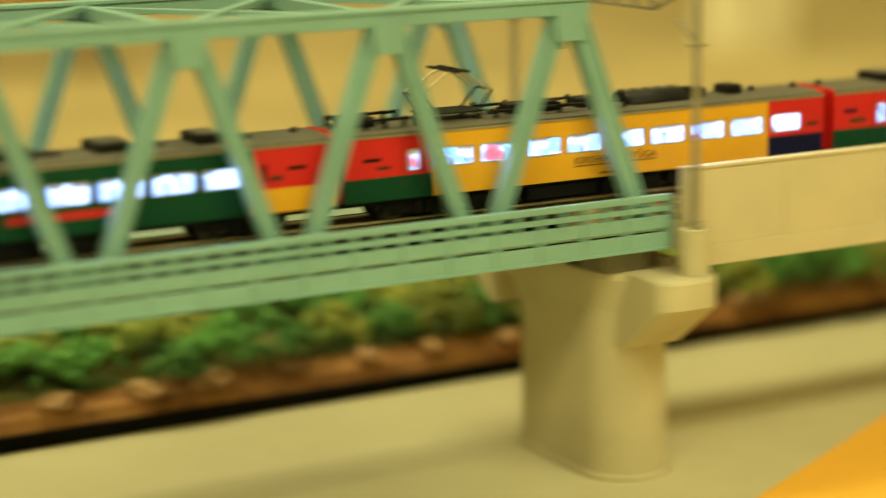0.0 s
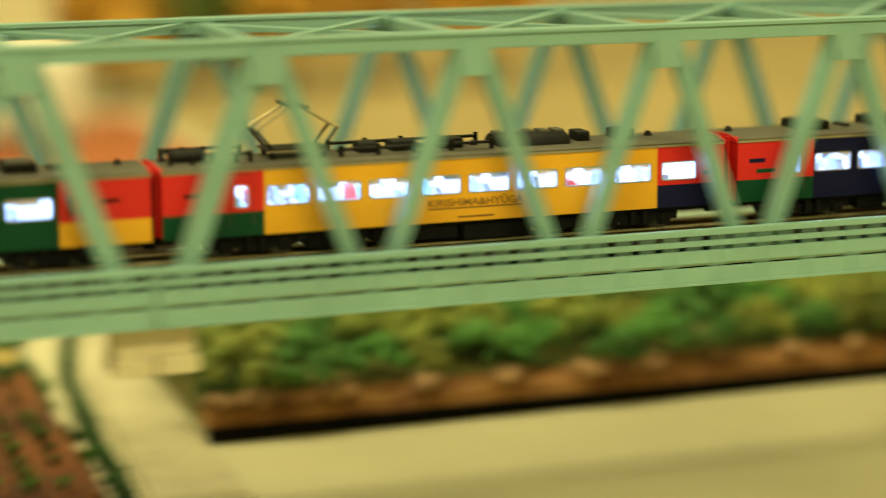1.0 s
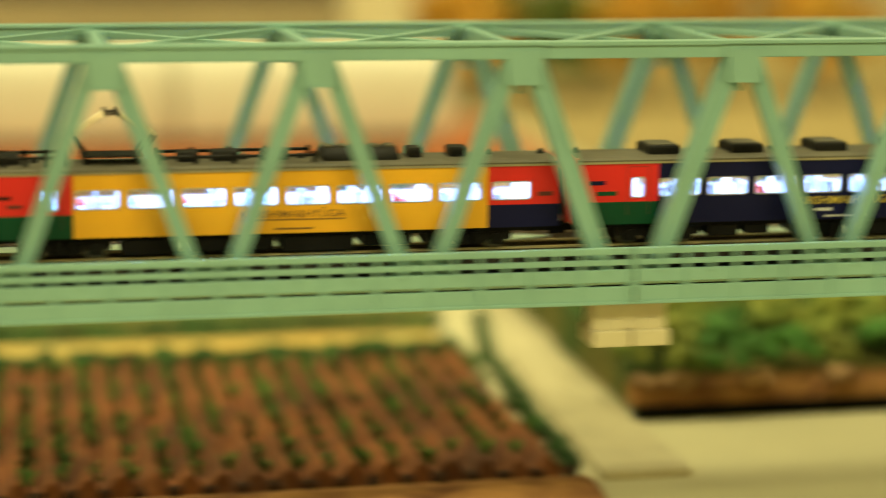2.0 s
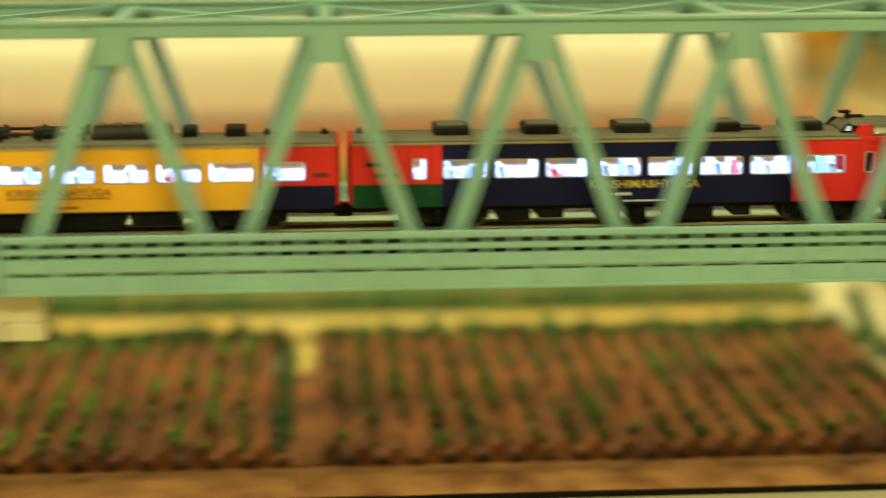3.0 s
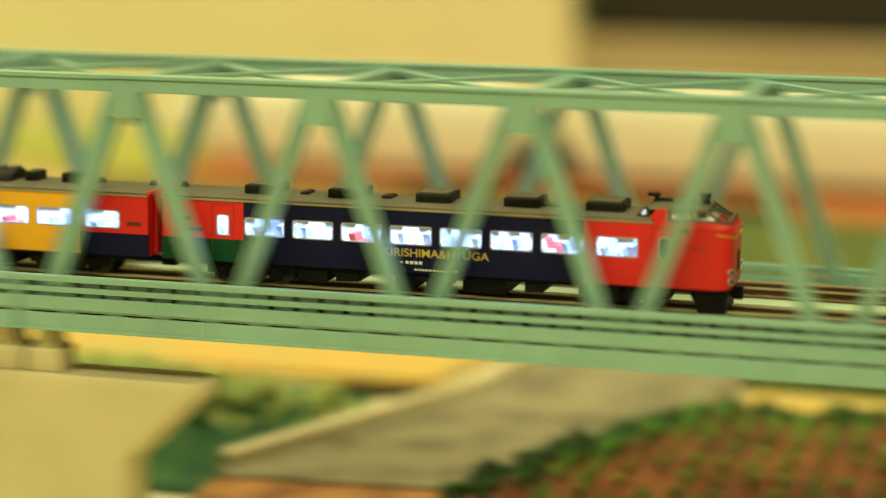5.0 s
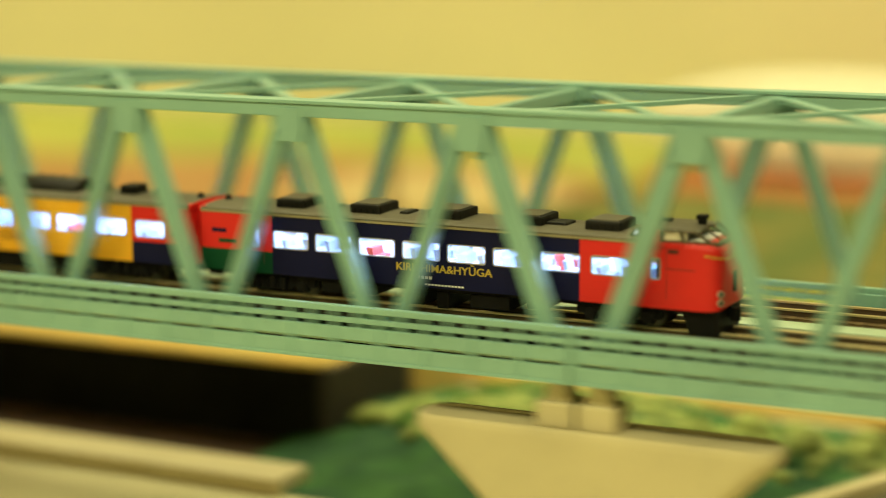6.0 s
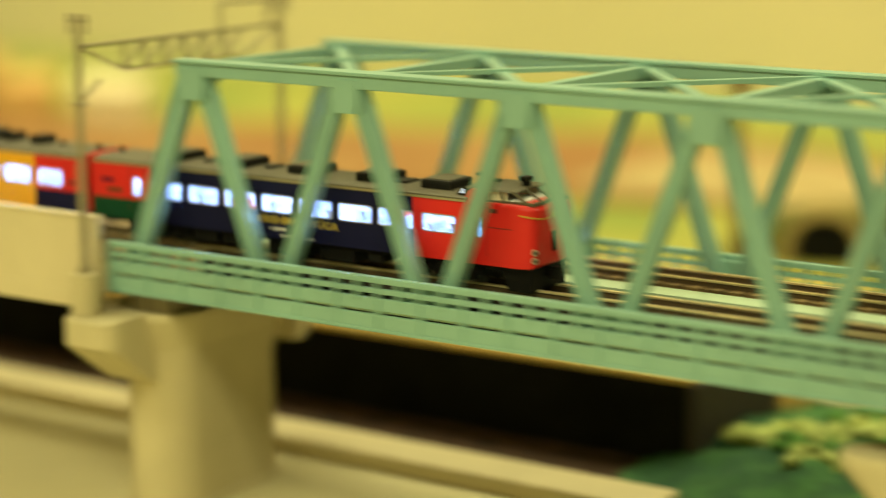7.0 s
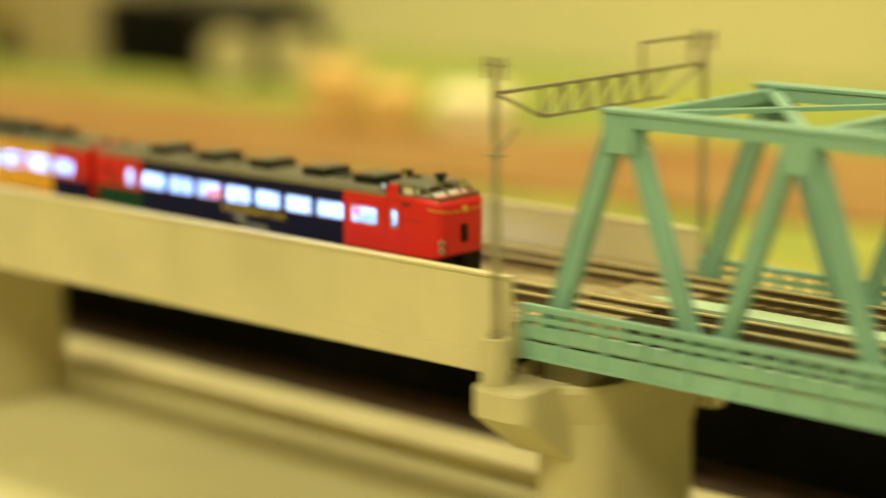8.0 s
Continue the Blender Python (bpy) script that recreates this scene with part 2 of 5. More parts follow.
def bridge_span():
    root = thing("truss_bridge_span", "pale green plastic double-track truss bridge span of a model railway", "bridge", group="truss bridge spans")
    top = [GAPX / 2 + (j + 0.5) * PANEL for j in range(5)]
    low = [GAPX / 2 + j * PANEL for j in range(6)]
    zc = TOP - 0.0041
    for near, y0 in ((True, 0.0), (False, WIDE)):
        s = 1 if near else -1
        ya, yb = sorted((y0, y0 + s * 0.0046))
        bm = box(bmesh.new(), top[0] - 0.0052, top[4] + 0.0052, ya, yb, zc, TOP - 0.0009, 0.0003)
        box(bm, top[0] - 0.0056, top[4] + 0.0056, ya - 0.0005, yb + 0.0005, TOP - 0.0009, TOP, 0.0002)
        part("top_chord", bm, M_GREEN, root)
        # diagonals, legs of the W
        ym = y0 + s * 0.0023
        for j in range(5):
            for sgn in (-1, 1):
                end = (j == 0 and sgn < 0) or (j == 4 and sgn > 0)
                w = 0.0048 if end else 0.0037
                a = (top[j] + sgn * 0.0020, ym, zc + 0.001)
                b = (top[j] + sgn * (PANEL / 2 - 0.0030), ym, 0.0065)
                bm = hbar(bmesh.new(), a, b, w, 0.0040, 0.0007, 0.0026)
                part("end_post" if end else "diagonal", bm, M_GREEN, root)
        # gusset plates
        for j in range(5):
            x = top[j]
            wide = 0.0042 if j in (0, 4) else 0.0039
            bm = prism(bmesh.new(), [(x - wide, zc + 0.002), (x + wide, zc + 0.002), (x + wide, zc - 0.0034), (x + wide - 0.0005, zc - 0.0060), (x - wide + 0.0005, zc - 0.0060), (x - wide, zc - 0.0034)], y0 - s * 0.0004, y0 + s * 0.0008)
            part("gusset_plate", bm, M_GREEN, root)
        # foot gussets
        for j in range(1, 5):
            bm = prism(bmesh.new(), [(low[j] - 0.0085, 0.0062), (low[j] + 0.0085, 0.0062), (low[j] + 0.0058, 0.0125), (low[j] - 0.0058, 0.0125)], y0 - s * 0.0002, y0 + s * 0.001)
            part("gusset_plate", bm, M_GREEN, root)
        # lower girder with its railing
        yo = y0 - s * OUT
        y1, y2 = sorted((yo, yo + s * 0.0012))
        x0, x1 = 0.0002, SPAN - 0.0002
        bm = box(bmesh.new(), x0, x1, y1, y2, 0.0, 0.0043, 0.0002)
        lo, hi = sorted((yo - s * 0.0004, yo + s * 0.0052))
        box(bm, x0, x1, lo, hi, 0.0, 0.0008, 0.0002)
        part("lower_girder", bm, M_GREEN, root)
        part("kick_plate", box(bmesh.new(), x0, x1, y1, y2, 0.0053, 0.0084, 0.0002), M_GREEN, root)
        part("middle_rail", box(bmesh.new(), x0, x1, y1, y2, 0.0095, 0.0108, 0.0002), M_GREEN, root)
        lo, hi = sorted((yo - s * 0.0003, yo + s * 0.0016))
        part("top_rail", box(bmesh.new(), x0, x1, lo, hi, 0.0121, RAILING, 0.0003), M_GREEN, root)
        lo, hi = sorted((yo - s * 0.0005, yo + s * 0.0014))
        for k in range(21):
            x = x0 + 0.0006 + (x1 - x0 - 0.0012) * k / 20
            part("railing_post", box(bmesh.new(), x - 0.00042, x + 0.00042, lo, hi, 0.0008, RAILING - 0.0004), M_GREEN, root)
            part("post_foot", box(bmesh.new(), x - 0.0010, x + 0.0010, y1 + 0.0001, y2 - 0.0001, 0.0040, 0.0056), M_GREEN, root)
            if k < 20:
                xs = x + (x1 - x0 - 0.0012) / 40
                part("short_post", box(bmesh.new(), xs - 0.0004, xs + 0.0004, lo, hi, 0.0078, RAILING - 0.0006), M_GREEN, root)
        lo, hi = sorted((yo + s * 0.0012, y0 + s * 0.0075))
        part("side_walkway", box(bmesh.new(), x0, x1, lo, hi, 0.0046, 0.0056), M_WALKWAY, root)
    # cross bracing of the top
    for j in range(5):
        part("top_strut", bar(bmesh.new(), (top[j], 0.004, TOP - 0.0026), (top[j], WIDE - 0.004, TOP - 0.0026), 0.0028, 0.0030, (1, 0, 0)), M_GREEN, root)
    for j in range(4):
        part("top_brace", bar(bmesh.new(), (top[j], 0.004, TOP - 0.0014), (top[j + 1], WIDE - 0.004, TOP - 0.0014), 0.0011, 0.0022, (1, 0, 0)), M_GREEN, root)
        part("top_brace", bar(bmesh.new(), (top[j], WIDE - 0.004, TOP - 0.0020), (top[j + 1], 0.004, TOP - 0.0020), 0.0011, 0.0030, (1, 0, 0)), M_GREEN, root)
    # portal frames with curved haunches at both ends
    for x in (top[0], top[4]):
        pts = [(0.004, TOP - 0.001), (WIDE - 0.004, TOP - 0.001), (WIDE - 0.004, TOP - 0.0125)]
        for k in range(9):
            a = radians(90 * k / 8)
            pts.append((WIDE - 0.004 - 0.012 + 0.012 * math.cos(a), TOP - 0.0125 + 0.0070 * math.sin(a)))
        for k in range(9):
            a = radians(90 + 90 * k / 8)
            pts.append((0.004 + 0.012 + 0.012 * math.cos(a), TOP - 0.0125 + 0.0070 * math.sin(a)))
        pts.append((0.004, TOP - 0.0125))
        part("portal_frame", prism(bmesh.new(), pts, x - 0.0008, x + 0.0008, "x"), M_GREEN, root)
    # deck, walkways, tracks
    part("deck_plate", box(bmesh.new(), 0.0004, SPAN - 0.0004, 0.0046, WIDE - 0.0046, 0.0022, 0.0044), M_DECK, root)
    mid = WIDE / 2
    w = 0.0038
    pts = [(0.012, mid - 0.0008)] + [(0.012 + 0.012 * k / 4, mid - w * math.sin(radians(90 * k / 4))) for k in range(1, 5)]
    pts += [(SPAN - x, y) for x, y in reversed(pts)]
    pts += [(x, 2 * mid - y) for x, y in reversed(pts)]
    part("centre_walkway", prism(bmesh.new(), pts, 0.0096, 0.0106, "z"), M_WALKWAY, root)
    for yy in TRACKS:
        for sy in (-0.0045, 0.0045):
            part("rail", rail_bar(0.0, SPAN, yy + sy), M_RAIL, root)
            part("railhead", box(bmesh.new(), 0.0, SPAN, yy + sy - 0.00062, yy + sy + 0.00062, RAIL_Z - 0.0004, RAIL_Z + 0.00004), M_RAILHEAD, root)
    me = mesh_of(box(bmesh.new(), -0.0017, 0.0017, -0.0078, 0.0078, RAIL_Z - 0.0045, RAIL_Z - 0.0016), "sleeper", M_SLEEPER)
    # near-track copy in the shaded colour
    dark = mesh_of(box(bmesh.new(), -0.0017, 0.0017, -0.0078, 0.0078, RAIL_Z - 0.0045, RAIL_Z - 0.0016), "sleeper", M_SLEEPER_SHADED)
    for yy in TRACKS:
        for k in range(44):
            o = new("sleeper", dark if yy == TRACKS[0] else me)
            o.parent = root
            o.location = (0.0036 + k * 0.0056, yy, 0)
    return root


def chord_link(x):
    root = thing("chord_link", "pale green beam closing the gap between two truss tops", "bridge beam", group="top chord links")
    half = (PANEL + GAPX) / 2 - 0.0054
    for y0 in (0.0, WIDE - 0.0046):
        bm = box(bmesh.new(), x - half, x + half, y0 + 0.0001, y0 + 0.0045, TOP - 0.0040, TOP - 0.0010)
        box(bm, x - half, x + half, y0 - 0.0004, y0 + 0.0050, TOP - 0.0010, TOP - 0.0001)
        part("beam", bm, M_GREEN, root)
    part("brace", bar(bmesh.new(), (x - half, 0.004, TOP - 0.0016), (x + half, WIDE - 0.004, TOP - 0.0016), 0.0011, 0.0022, (1, 0, 0)), M_GREEN, root)
    part("brace", bar(bmesh.new(), (x - half, WIDE - 0.004, TOP - 0.0022), (x + half, 0.004, TOP - 0.0022), 0.0011, 0.0022, (1, 0, 0)), M_GREEN, root)


def bridge_shoe(x):
    """The pair of bearing blocks under a joint of two spans."""
    root = thing("bearing_block", "cream plastic bearing block under the bridge joint", "bearing", group="bridge bearings")
    for y0 in (-0.002, WIDE - 0.010):
        for sgn in (-1, 1):
            bm = box(bmesh.new(), *sorted((x + sgn * 0.0003, x + sgn * 0.0096)), y0, y0 + 0.012, -0.0108, -0.0068, 0.0004)
            prism(bm, [(x + sgn * 0.0022, -0.0068), (x + sgn * 0.0068, -0.0068), (x + sgn * 0.0056, -0.0042), (x + sgn * 0.0034, -0.0042)], y0 + 0.001, y0 + 0.010)
            part("block", bm, M_CONCRETE, root)
        part("saddle", box(bmesh.new(), x - 0.0092, x + 0.0092, y0 + 0.002, y0 + 0.010, -0.0069, -0.0002, 0.0004), M_CONCRETE, root)
    return root


# ---- piers, viaducts, masts ----


def end_pier(x, out):
    """Pier under a bridge end; out is the side on which the viaduct begins."""
    root = thing("bridge_pier", "cream plastic bridge pier with a rounded column and corbelled cap", "pier", group="bridge piers")
    cx = x - out * 0.0072 + (0.003 if out > 0 else 0.0)

    def oval(hx, y0, y1, z):
        pts = []
        r = hx
        for k in range(25):
            a = radians(180 + 180 * k / 24)
            pts.append((cx + hx * math.cos(a), y0 + r + r * math.sin(a), z))
        for k in range(25):
            a = radians(180 * k / 24)
            pts.append((cx + hx * math.cos(a), y1 - r + r * math.sin(a), z))
        return pts
    part("column", loft(bmesh.new(), [oval(0.0114, 0.001, 0.0512, GROUND), oval(0.0110, 0.0015, 0.0508, -0.024), oval(0.0114, 0.0005, 0.0545, -0.016), oval(0.0130, -0.003, 0.0712, -0.0075), oval(0.0130, -0.003, 0.0712, -0.0060), oval(0.0126, -0.0026, 0.0708, -0.0056)]), M_PIER, root, smooth=False)
    xl, xr = sorted((x - out * 0.0118, x + out * 0.0060))
    for sgn, yb in ((-1, 0.006), (1, WIDE - 0.006)):
        def lip(y, z, r):
            c = yb + sgn * abs(y)
            pts = [(xl, yb, z), (xr, yb, z)]
            for k in range(9):
                a = radians(90 * k / 8)
                pts.append((xr - r + r * math.cos(a), c - sgn * r + sgn * r * math.sin(a), z))
            for k in range(9):
                a = radians(90 + 90 * k / 8)
                pts.append((xl + r + r * math.cos(a), c - sgn * r + sgn * r * math.sin(a), z))
            return pts
        part("corbel", loft(bmesh.new(), [lip(0.0048, -0.0250, 0.001), lip(0.0215, -0.0135, 0.004), lip(0.0228, -0.0125, 0.005), lip(0.0228, -0.0062, 0.005), lip(0.0223, -0.0055, 0.005)]), M_PIER, root)
    part("footing", loft(bmesh.new(), [oval(0.0122, 0.0002, 0.0522, GROUND), oval(0.0122, 0.0002, 0.0522, GROUND + 0.0012), oval(0.0117, 0.0007, 0.0516, GROUND + 0.0018)]), M_PIER, root)
    for y0 in (0.001, WIDE - 0.013):
        part("bearing", box(bmesh.new(), *sorted((x - out * 0.004, x - out * 0.017)), y0, y0 + 0.012, -0.0056, -0.0001, 0.0005), M_GREY, root, "dull dark bearing")
        part("pad", box(bmesh.new(), *sorted((x + out * 0.001, x + out * 0.005)), y0, y0 + 0.012, -0.0056, -0.0035, 0.0004), M_PIER, root)
    for y0, nm in ((-0.0100, "near"), (WIDE + 0.0070, "far")):
        bm = rod(bmesh.new(), (x + out * 0.0020, y0, -0.0056), (x + out * 0.0020, y0, 0.0052), 0.0038, 24)
        rod(bm, (x + out * 0.0020, y0, 0.0052), (x + out * 0.0020, y0, 0.0058), 0.0036, 24)
        part("pedestal", bm, M_PIER, root)
    return root


def broad_pier(x):
    """Hammerhead pier under a joint of two spans, its broad side to the front."""
    root = thing("bridge_pier", "cream plastic hammerhead pier with flared arms under the bridge", "pier", group="bridge piers")
    y0, y1 = -0.0040, 0.0100
    rings = []
    for hx, d, z, r in ((0.0268, 0.0, GROUND, 0.0062), (0.0268, 0.0, -0.0325, 0.0062), (0.0278, 0.0, -0.0312, 0.0062), (0.0445, 0.0, -0.0152, 0.0062), (0.0453, 0.0, -0.0142, 0.0062), (0.0455, 0.0, -0.0134, 0.0062), (0.0455, 0.0, -0.0116, 0.0062), (0.0453, 0.0002, -0.0111, 0.0062), (0.0449, 0.0006, -0.0108, 0.0060), (0.0440, 0.0015, -0.0108, 0.0052), (0.0438, 0.0017, -0.0113, 0.0050)):
        rings.append([(px, py, z) for px, py in rounded(x - hx, x + hx, y0 + d, y1 - d, r, 8)])
    part("shaft", loft(bmesh.new(), rings), M_PIER, root, smooth=True)
    for sx in (-1, 1):
        part("bearing", box(bmesh.new(), *sorted((SPAN + sx * 0.0006, SPAN + sx * 0.0100)), -0.001, 0.0084, -0.0114, -0.0052, 0.0008), M_PIER, root)
        part("bearing_top", prism(bmesh.new(), [(SPAN + sx * 0.002, -0.0052), (SPAN + sx * 0.0085, -0.0052), (SPAN + sx * 0.0070, -0.0001), (SPAN + sx * 0.0035, -0.0001)], 0.0005, 0.0070), M_PIER, root)
    return root


def viaduct(xa, xb):
    root = thing("viaduct", "cream plastic viaduct with solid side parapets carrying two tracks", "viaduct", group="viaduct sections")
    ya, yb = -0.0065, WIDE + 0.0065
    part("slab", box(bmesh.new(), xa, xb, ya + 0.0022, yb - 0.0022, -0.0005, 0.0070), M_CONCRETE, root)
    n = max(1, round((xb - xa) / 0.031))
    for y0, y1 in ((ya, ya + 0.0022), (yb - 0.0022, yb)):
        for k in range(n):
            u, v = xa + (xb - xa) * k / n, xa + (xb - xa) * (k + 1) / n
            part("parapet_panel", box(bmesh.new(), u + 0.00008, v - 0.00008, y0, y1, 0.0005, 0.0196, 0.00012), M_CONCRETE, root)
        part("coping", box(bmesh.new(), xa, xb, y0 - 0.0004, y1 + 0.0004, 0.0196, 0.0204, 0.0002), M_CONCRETE, root)
        part("edge_beam", box(bmesh.new(), xa, xb, y0 - 0.0003, y1 + 0.0005, -0.0048, 0.0005, 0.0003), M_CONCRETE, root)
    part("ballast_bed", box(bmesh.new(), xa, xb, ya + 0.0025, yb - 0.0025, 0.0070, RAIL_Z - 0.0030), M_BALLAST, root)
    for yy in TRACKS:
        for sy in (-0.0045, 0.0045):
            part("rail", rail_bar(xa, xb, yy + sy), M_RAIL, root)
            part("railhead", box(bmesh.new(), xa, xb, yy + sy - 0.00062, yy + sy + 0.00062, RAIL_Z - 0.0004, RAIL_Z + 0.00004), M_RAILHEAD, root)
    u, v = (xb, 0.021) if xa < 0 else (4 * SPAN - 0.021, xa)
    part("end_bed", box(bmesh.new(), u, v, 0.0085, WIDE - 0.0085, 0.0046, RAIL_Z - 0.0014, 0.0006), M_BALLAST, root, "sandy bed reaching onto the bridge end")
    me = mesh_of(box(bmesh.new(), -0.00125, 0.00125, -0.0085, 0.0085, RAIL_Z - 0.0032, RAIL_Z - 0.0022), "sleeper", M_SLEEPER)
    for yy in TRACKS:
        for k in range(min(145, int((xb - xa) / 0.004))):
            o = new("sleeper", me)
            o.parent = root
            o.location = ((xb - 0.002 - k * 0.004) if xa < 0 else (xa + 0.002 + k * 0.004), yy, 0)
    return root


def catenary_gantry(x, out):
    root = thing("catenary_gantry", "grey plastic overhead-line gantry with a lattice beam over both tracks", "overhead line mast", group="overhead line gantries")
    xm = x + out * 0.0020
    yn, yf = -0.0100, WIDE + 0.0070
    for y in (yn, yf):
        bm = rod(bmesh.new(), (xm, y, 0.0055), (xm, y, 0.0735), 0.0011, 10, 0.0009)
        rod(bm, (xm, y, 0.0058), (xm, y, 0.0075), 0.0017, 12)
        part("mast", bm, M_MAST, root)
        bm = box(bmesh.new(), xm - 0.0034, xm + 0.0034, y - 0.0005, y + 0.0005, 0.0716, 0.0722)
        arm = part("crossarm", bm, M_MAST, root)
        for sx in (-0.003, 0, 0.003):
            part("insulator", rod(bmesh.new(), (xm + sx, y, 0.0719), (xm + sx, y, 0.0738), 0.0005, 8), M_MAST, arm)
            part("hanger", rod(bmesh.new(), (xm + sx, y, 0.0686), (xm + sx, y, 0.0717), 0.0004, 8), M_MAST, arm)
        bm = box(bmesh.new(), xm - 0.0018, xm + 0.0018, y - 0.0012, y + 0.0012, 0.0500, 0.0508)
        s = 1 if y == yn else -1
        rod(bm, (xm, y, 0.0506), (xm, y + s * 0.008, 0.0560), 0.0005)
        part("bracket", bm, M_MAST, root)
    bm = bar(bmesh.new(), (xm, yn, 0.0652), (xm, yf, 0.0652), 0.0009, 0.0012, (1, 0, 0))
    part("upper_beam", bm, M_MAST, root)
    part("lower_beam", bar(bmesh.new(), (xm, yn + 0.0175, 0.0578), (xm, yf - 0.0175, 0.0578), 0.0008, 0.0010, (1, 0, 0)), M_MAST, root)
    n = 6
    for k in range(n):
        u, v = yn + 0.0175 + (yf - yn - 0.035) * k / n, yn + 0.0175 + (yf - yn - 0.035) * (k + 1) / n
        part("lattice_bar", bar(bmesh.new(), (xm, u, 0.0578), (xm, v, 0.0652), 0.0006, 0.0008, (1, 0, 0)), M_MAST, root)
        part("lattice_bar", bar(bmesh.new(), (xm, u, 0.0578), (xm, u, 0.0652), 0.0006, 0.0008, (1, 0, 0)), M_MAST, root)
    part("lattice_bar", bar(bmesh.new(), (xm, yn + 0.0175, 0.0578), (xm, yn, 0.0652), 0.0006, 0.0008, (1, 0, 0)), M_MAST, root)
    part("lattice_bar", bar(bmesh.new(), (xm, yf - 0.0175, 0.0578), (xm, yf, 0.0652), 0.0006, 0.0008, (1, 0, 0)), M_MAST, root)
    # raised hoop above the far track
    bm = bmesh.new()
    rod(bm, (xm, 0.0480, 0.0652), (xm, 0.0480, 0.0726), 0.0005)
    rod(bm, (xm, 0.0690, 0.0652), (xm, 0.0690, 0.0726), 0.0005)
    rod(bm, (xm, 0.0475, 0.0726), (xm, 0.0695, 0.0726), 0.0005)
    part("hoop", bm, M_MAST, root)
    return root


span = bridge_span()
for k in range(1, 4):
    copy_thing(span, pose(SPAN * k, 0, 0))
for k in (1, 2, 3):
    chord_link(SPAN * k)
bridge_shoe(SPAN * 2)
bridge_shoe(SPAN * 3)
broad_pier(SPAN + 0.0035)
for x, out in ((0.0, -1), (4 * SPAN, 1)):
    end_pier(x, out)
    catenary_gantry(x, out)
viaduct(-0.93, -0.0012)
viaduct(4 * SPAN + 0.0012, 4 * SPAN + 0.62)
end_pier(-0.262, -1)


# ---- train ----
CAR, HALF = 0.139, 0.0097
SIDE_LO, SIDE_HI, WIN_LO, WIN_HI, CROWN = 0.0057, 0.0206, 0.0124, 0.0168, 0.0222


def wall_band(bm, x0, x1, z0, z1, holes, y, t):
    """A side wall from x0 to x1 with upright openings (xa, xb, za, zb) through it."""
    ya, yb = sorted((y, y - math.copysign(t, y)))
    x = x0
    for a, b, za, zb in sorted(holes):
        a, b, za, zb = max(a, x0), min(b, x1), max(za, z0), min(zb, z1)
        if b <= a or zb <= za:
            continue
        if a > x:
            box(bm, x, a, ya, yb, z0, z1)
        if za > z0:
            box(bm, a, b, ya, yb, z0, za)
        if zb < z1:
            box(bm, a, b, ya, yb, zb, z1)
        x = b
    if x1 > x:
        box(bm, x, x1, ya, yb, z0, z1)
    bmesh.ops.remove_doubles(bm, verts=bm.verts, dist=1e-6)
    return bm


def roof_profile(x, z_side=SIDE_HI, crown=CROWN, half=HALF + 0.0001):
    pts = [(x, -half, z_side), (x, -half, z_side + 0.0008)]
    for k in range(11):
        a = radians(168 - 156 * k / 10)
        pts.append((x, half * 0.985 * math.cos(a) / math.cos(radians(12)), z_side + 0.0004 + (crown - z_side - 0.0004) * math.sin(a) ** 0.8))
    pts += [(x, half, z_side + 0.0008), (x, half, z_side)]
    return pts


def bogie(root, xc):
    b = part("bogie", box(bmesh.new(), xc - 0.0060, xc + 0.0060, -0.0062, 0.0062, 0.0036, 0.0056, 0.0004), M_UNDER, root)
    for s in (-1, 1):
        ya, yb = sorted((s * 0.0068, s * 0.0080))
        pts = [(-0.0106, 0.0044), (-0.0100, 0.0050), (-0.0045, 0.0050), (-0.0030, 0.0042), (0.0030, 0.0042), (0.0045, 0.0050), (0.0100, 0.0050), (0.0106, 0.0044), (0.0104, 0.0026), (0.0048, 0.0026), (0.0034, 0.0016), (-0.0034, 0.0016), (-0.0048, 0.0026), (-0.0104, 0.0026)]
        part("side_frame", prism(bmesh.new(), [(xc + u, v) for u, v in pts], ya, yb), M_UNDER, b)
        for dx in (-0.007, 0.007):
            bm = rod(bmesh.new(), (xc + dx, s * 0.0078, 0.0028), (xc + dx, s * 0.0089, 0.0028), 0.0014, 14)
            box(bm, xc + dx - 0.0017, xc + dx + 0.0017, *sorted((s * 0.0070, s * 0.0083)), 0.0014, 0.0046, 0.0004)
            part("axle_box", bm, M_UNDER, b)
        for dx in (-0.0016, 0.0016):
            part("spring", rod(bmesh.new(), (xc + dx, s * 0.0084, 0.0018), (xc + dx, s * 0.0084, 0.0050), 0.0010, 12), M_UNDER, b)
    for dx in (-0.007, 0.007):
        bm = bmesh.new()
        for s in (-1, 1):
            rod(bm, (xc + dx, s * 0.0040, 0.0030), (xc + dx, s * 0.0050, 0.0030), 0.0030, 20)
            rod(bm, (xc + dx, s * 0.0038, 0.0030), (xc + dx, s * 0.0040, 0.0030), 0.0034, 20)
        rod(bm, (xc + dx, -0.006, 0.0030), (xc + dx, 0.006, 0.0030), 0.0006, 8)
        part("wheelset", bm, M_WHEEL, b, "polished metal wheelset")


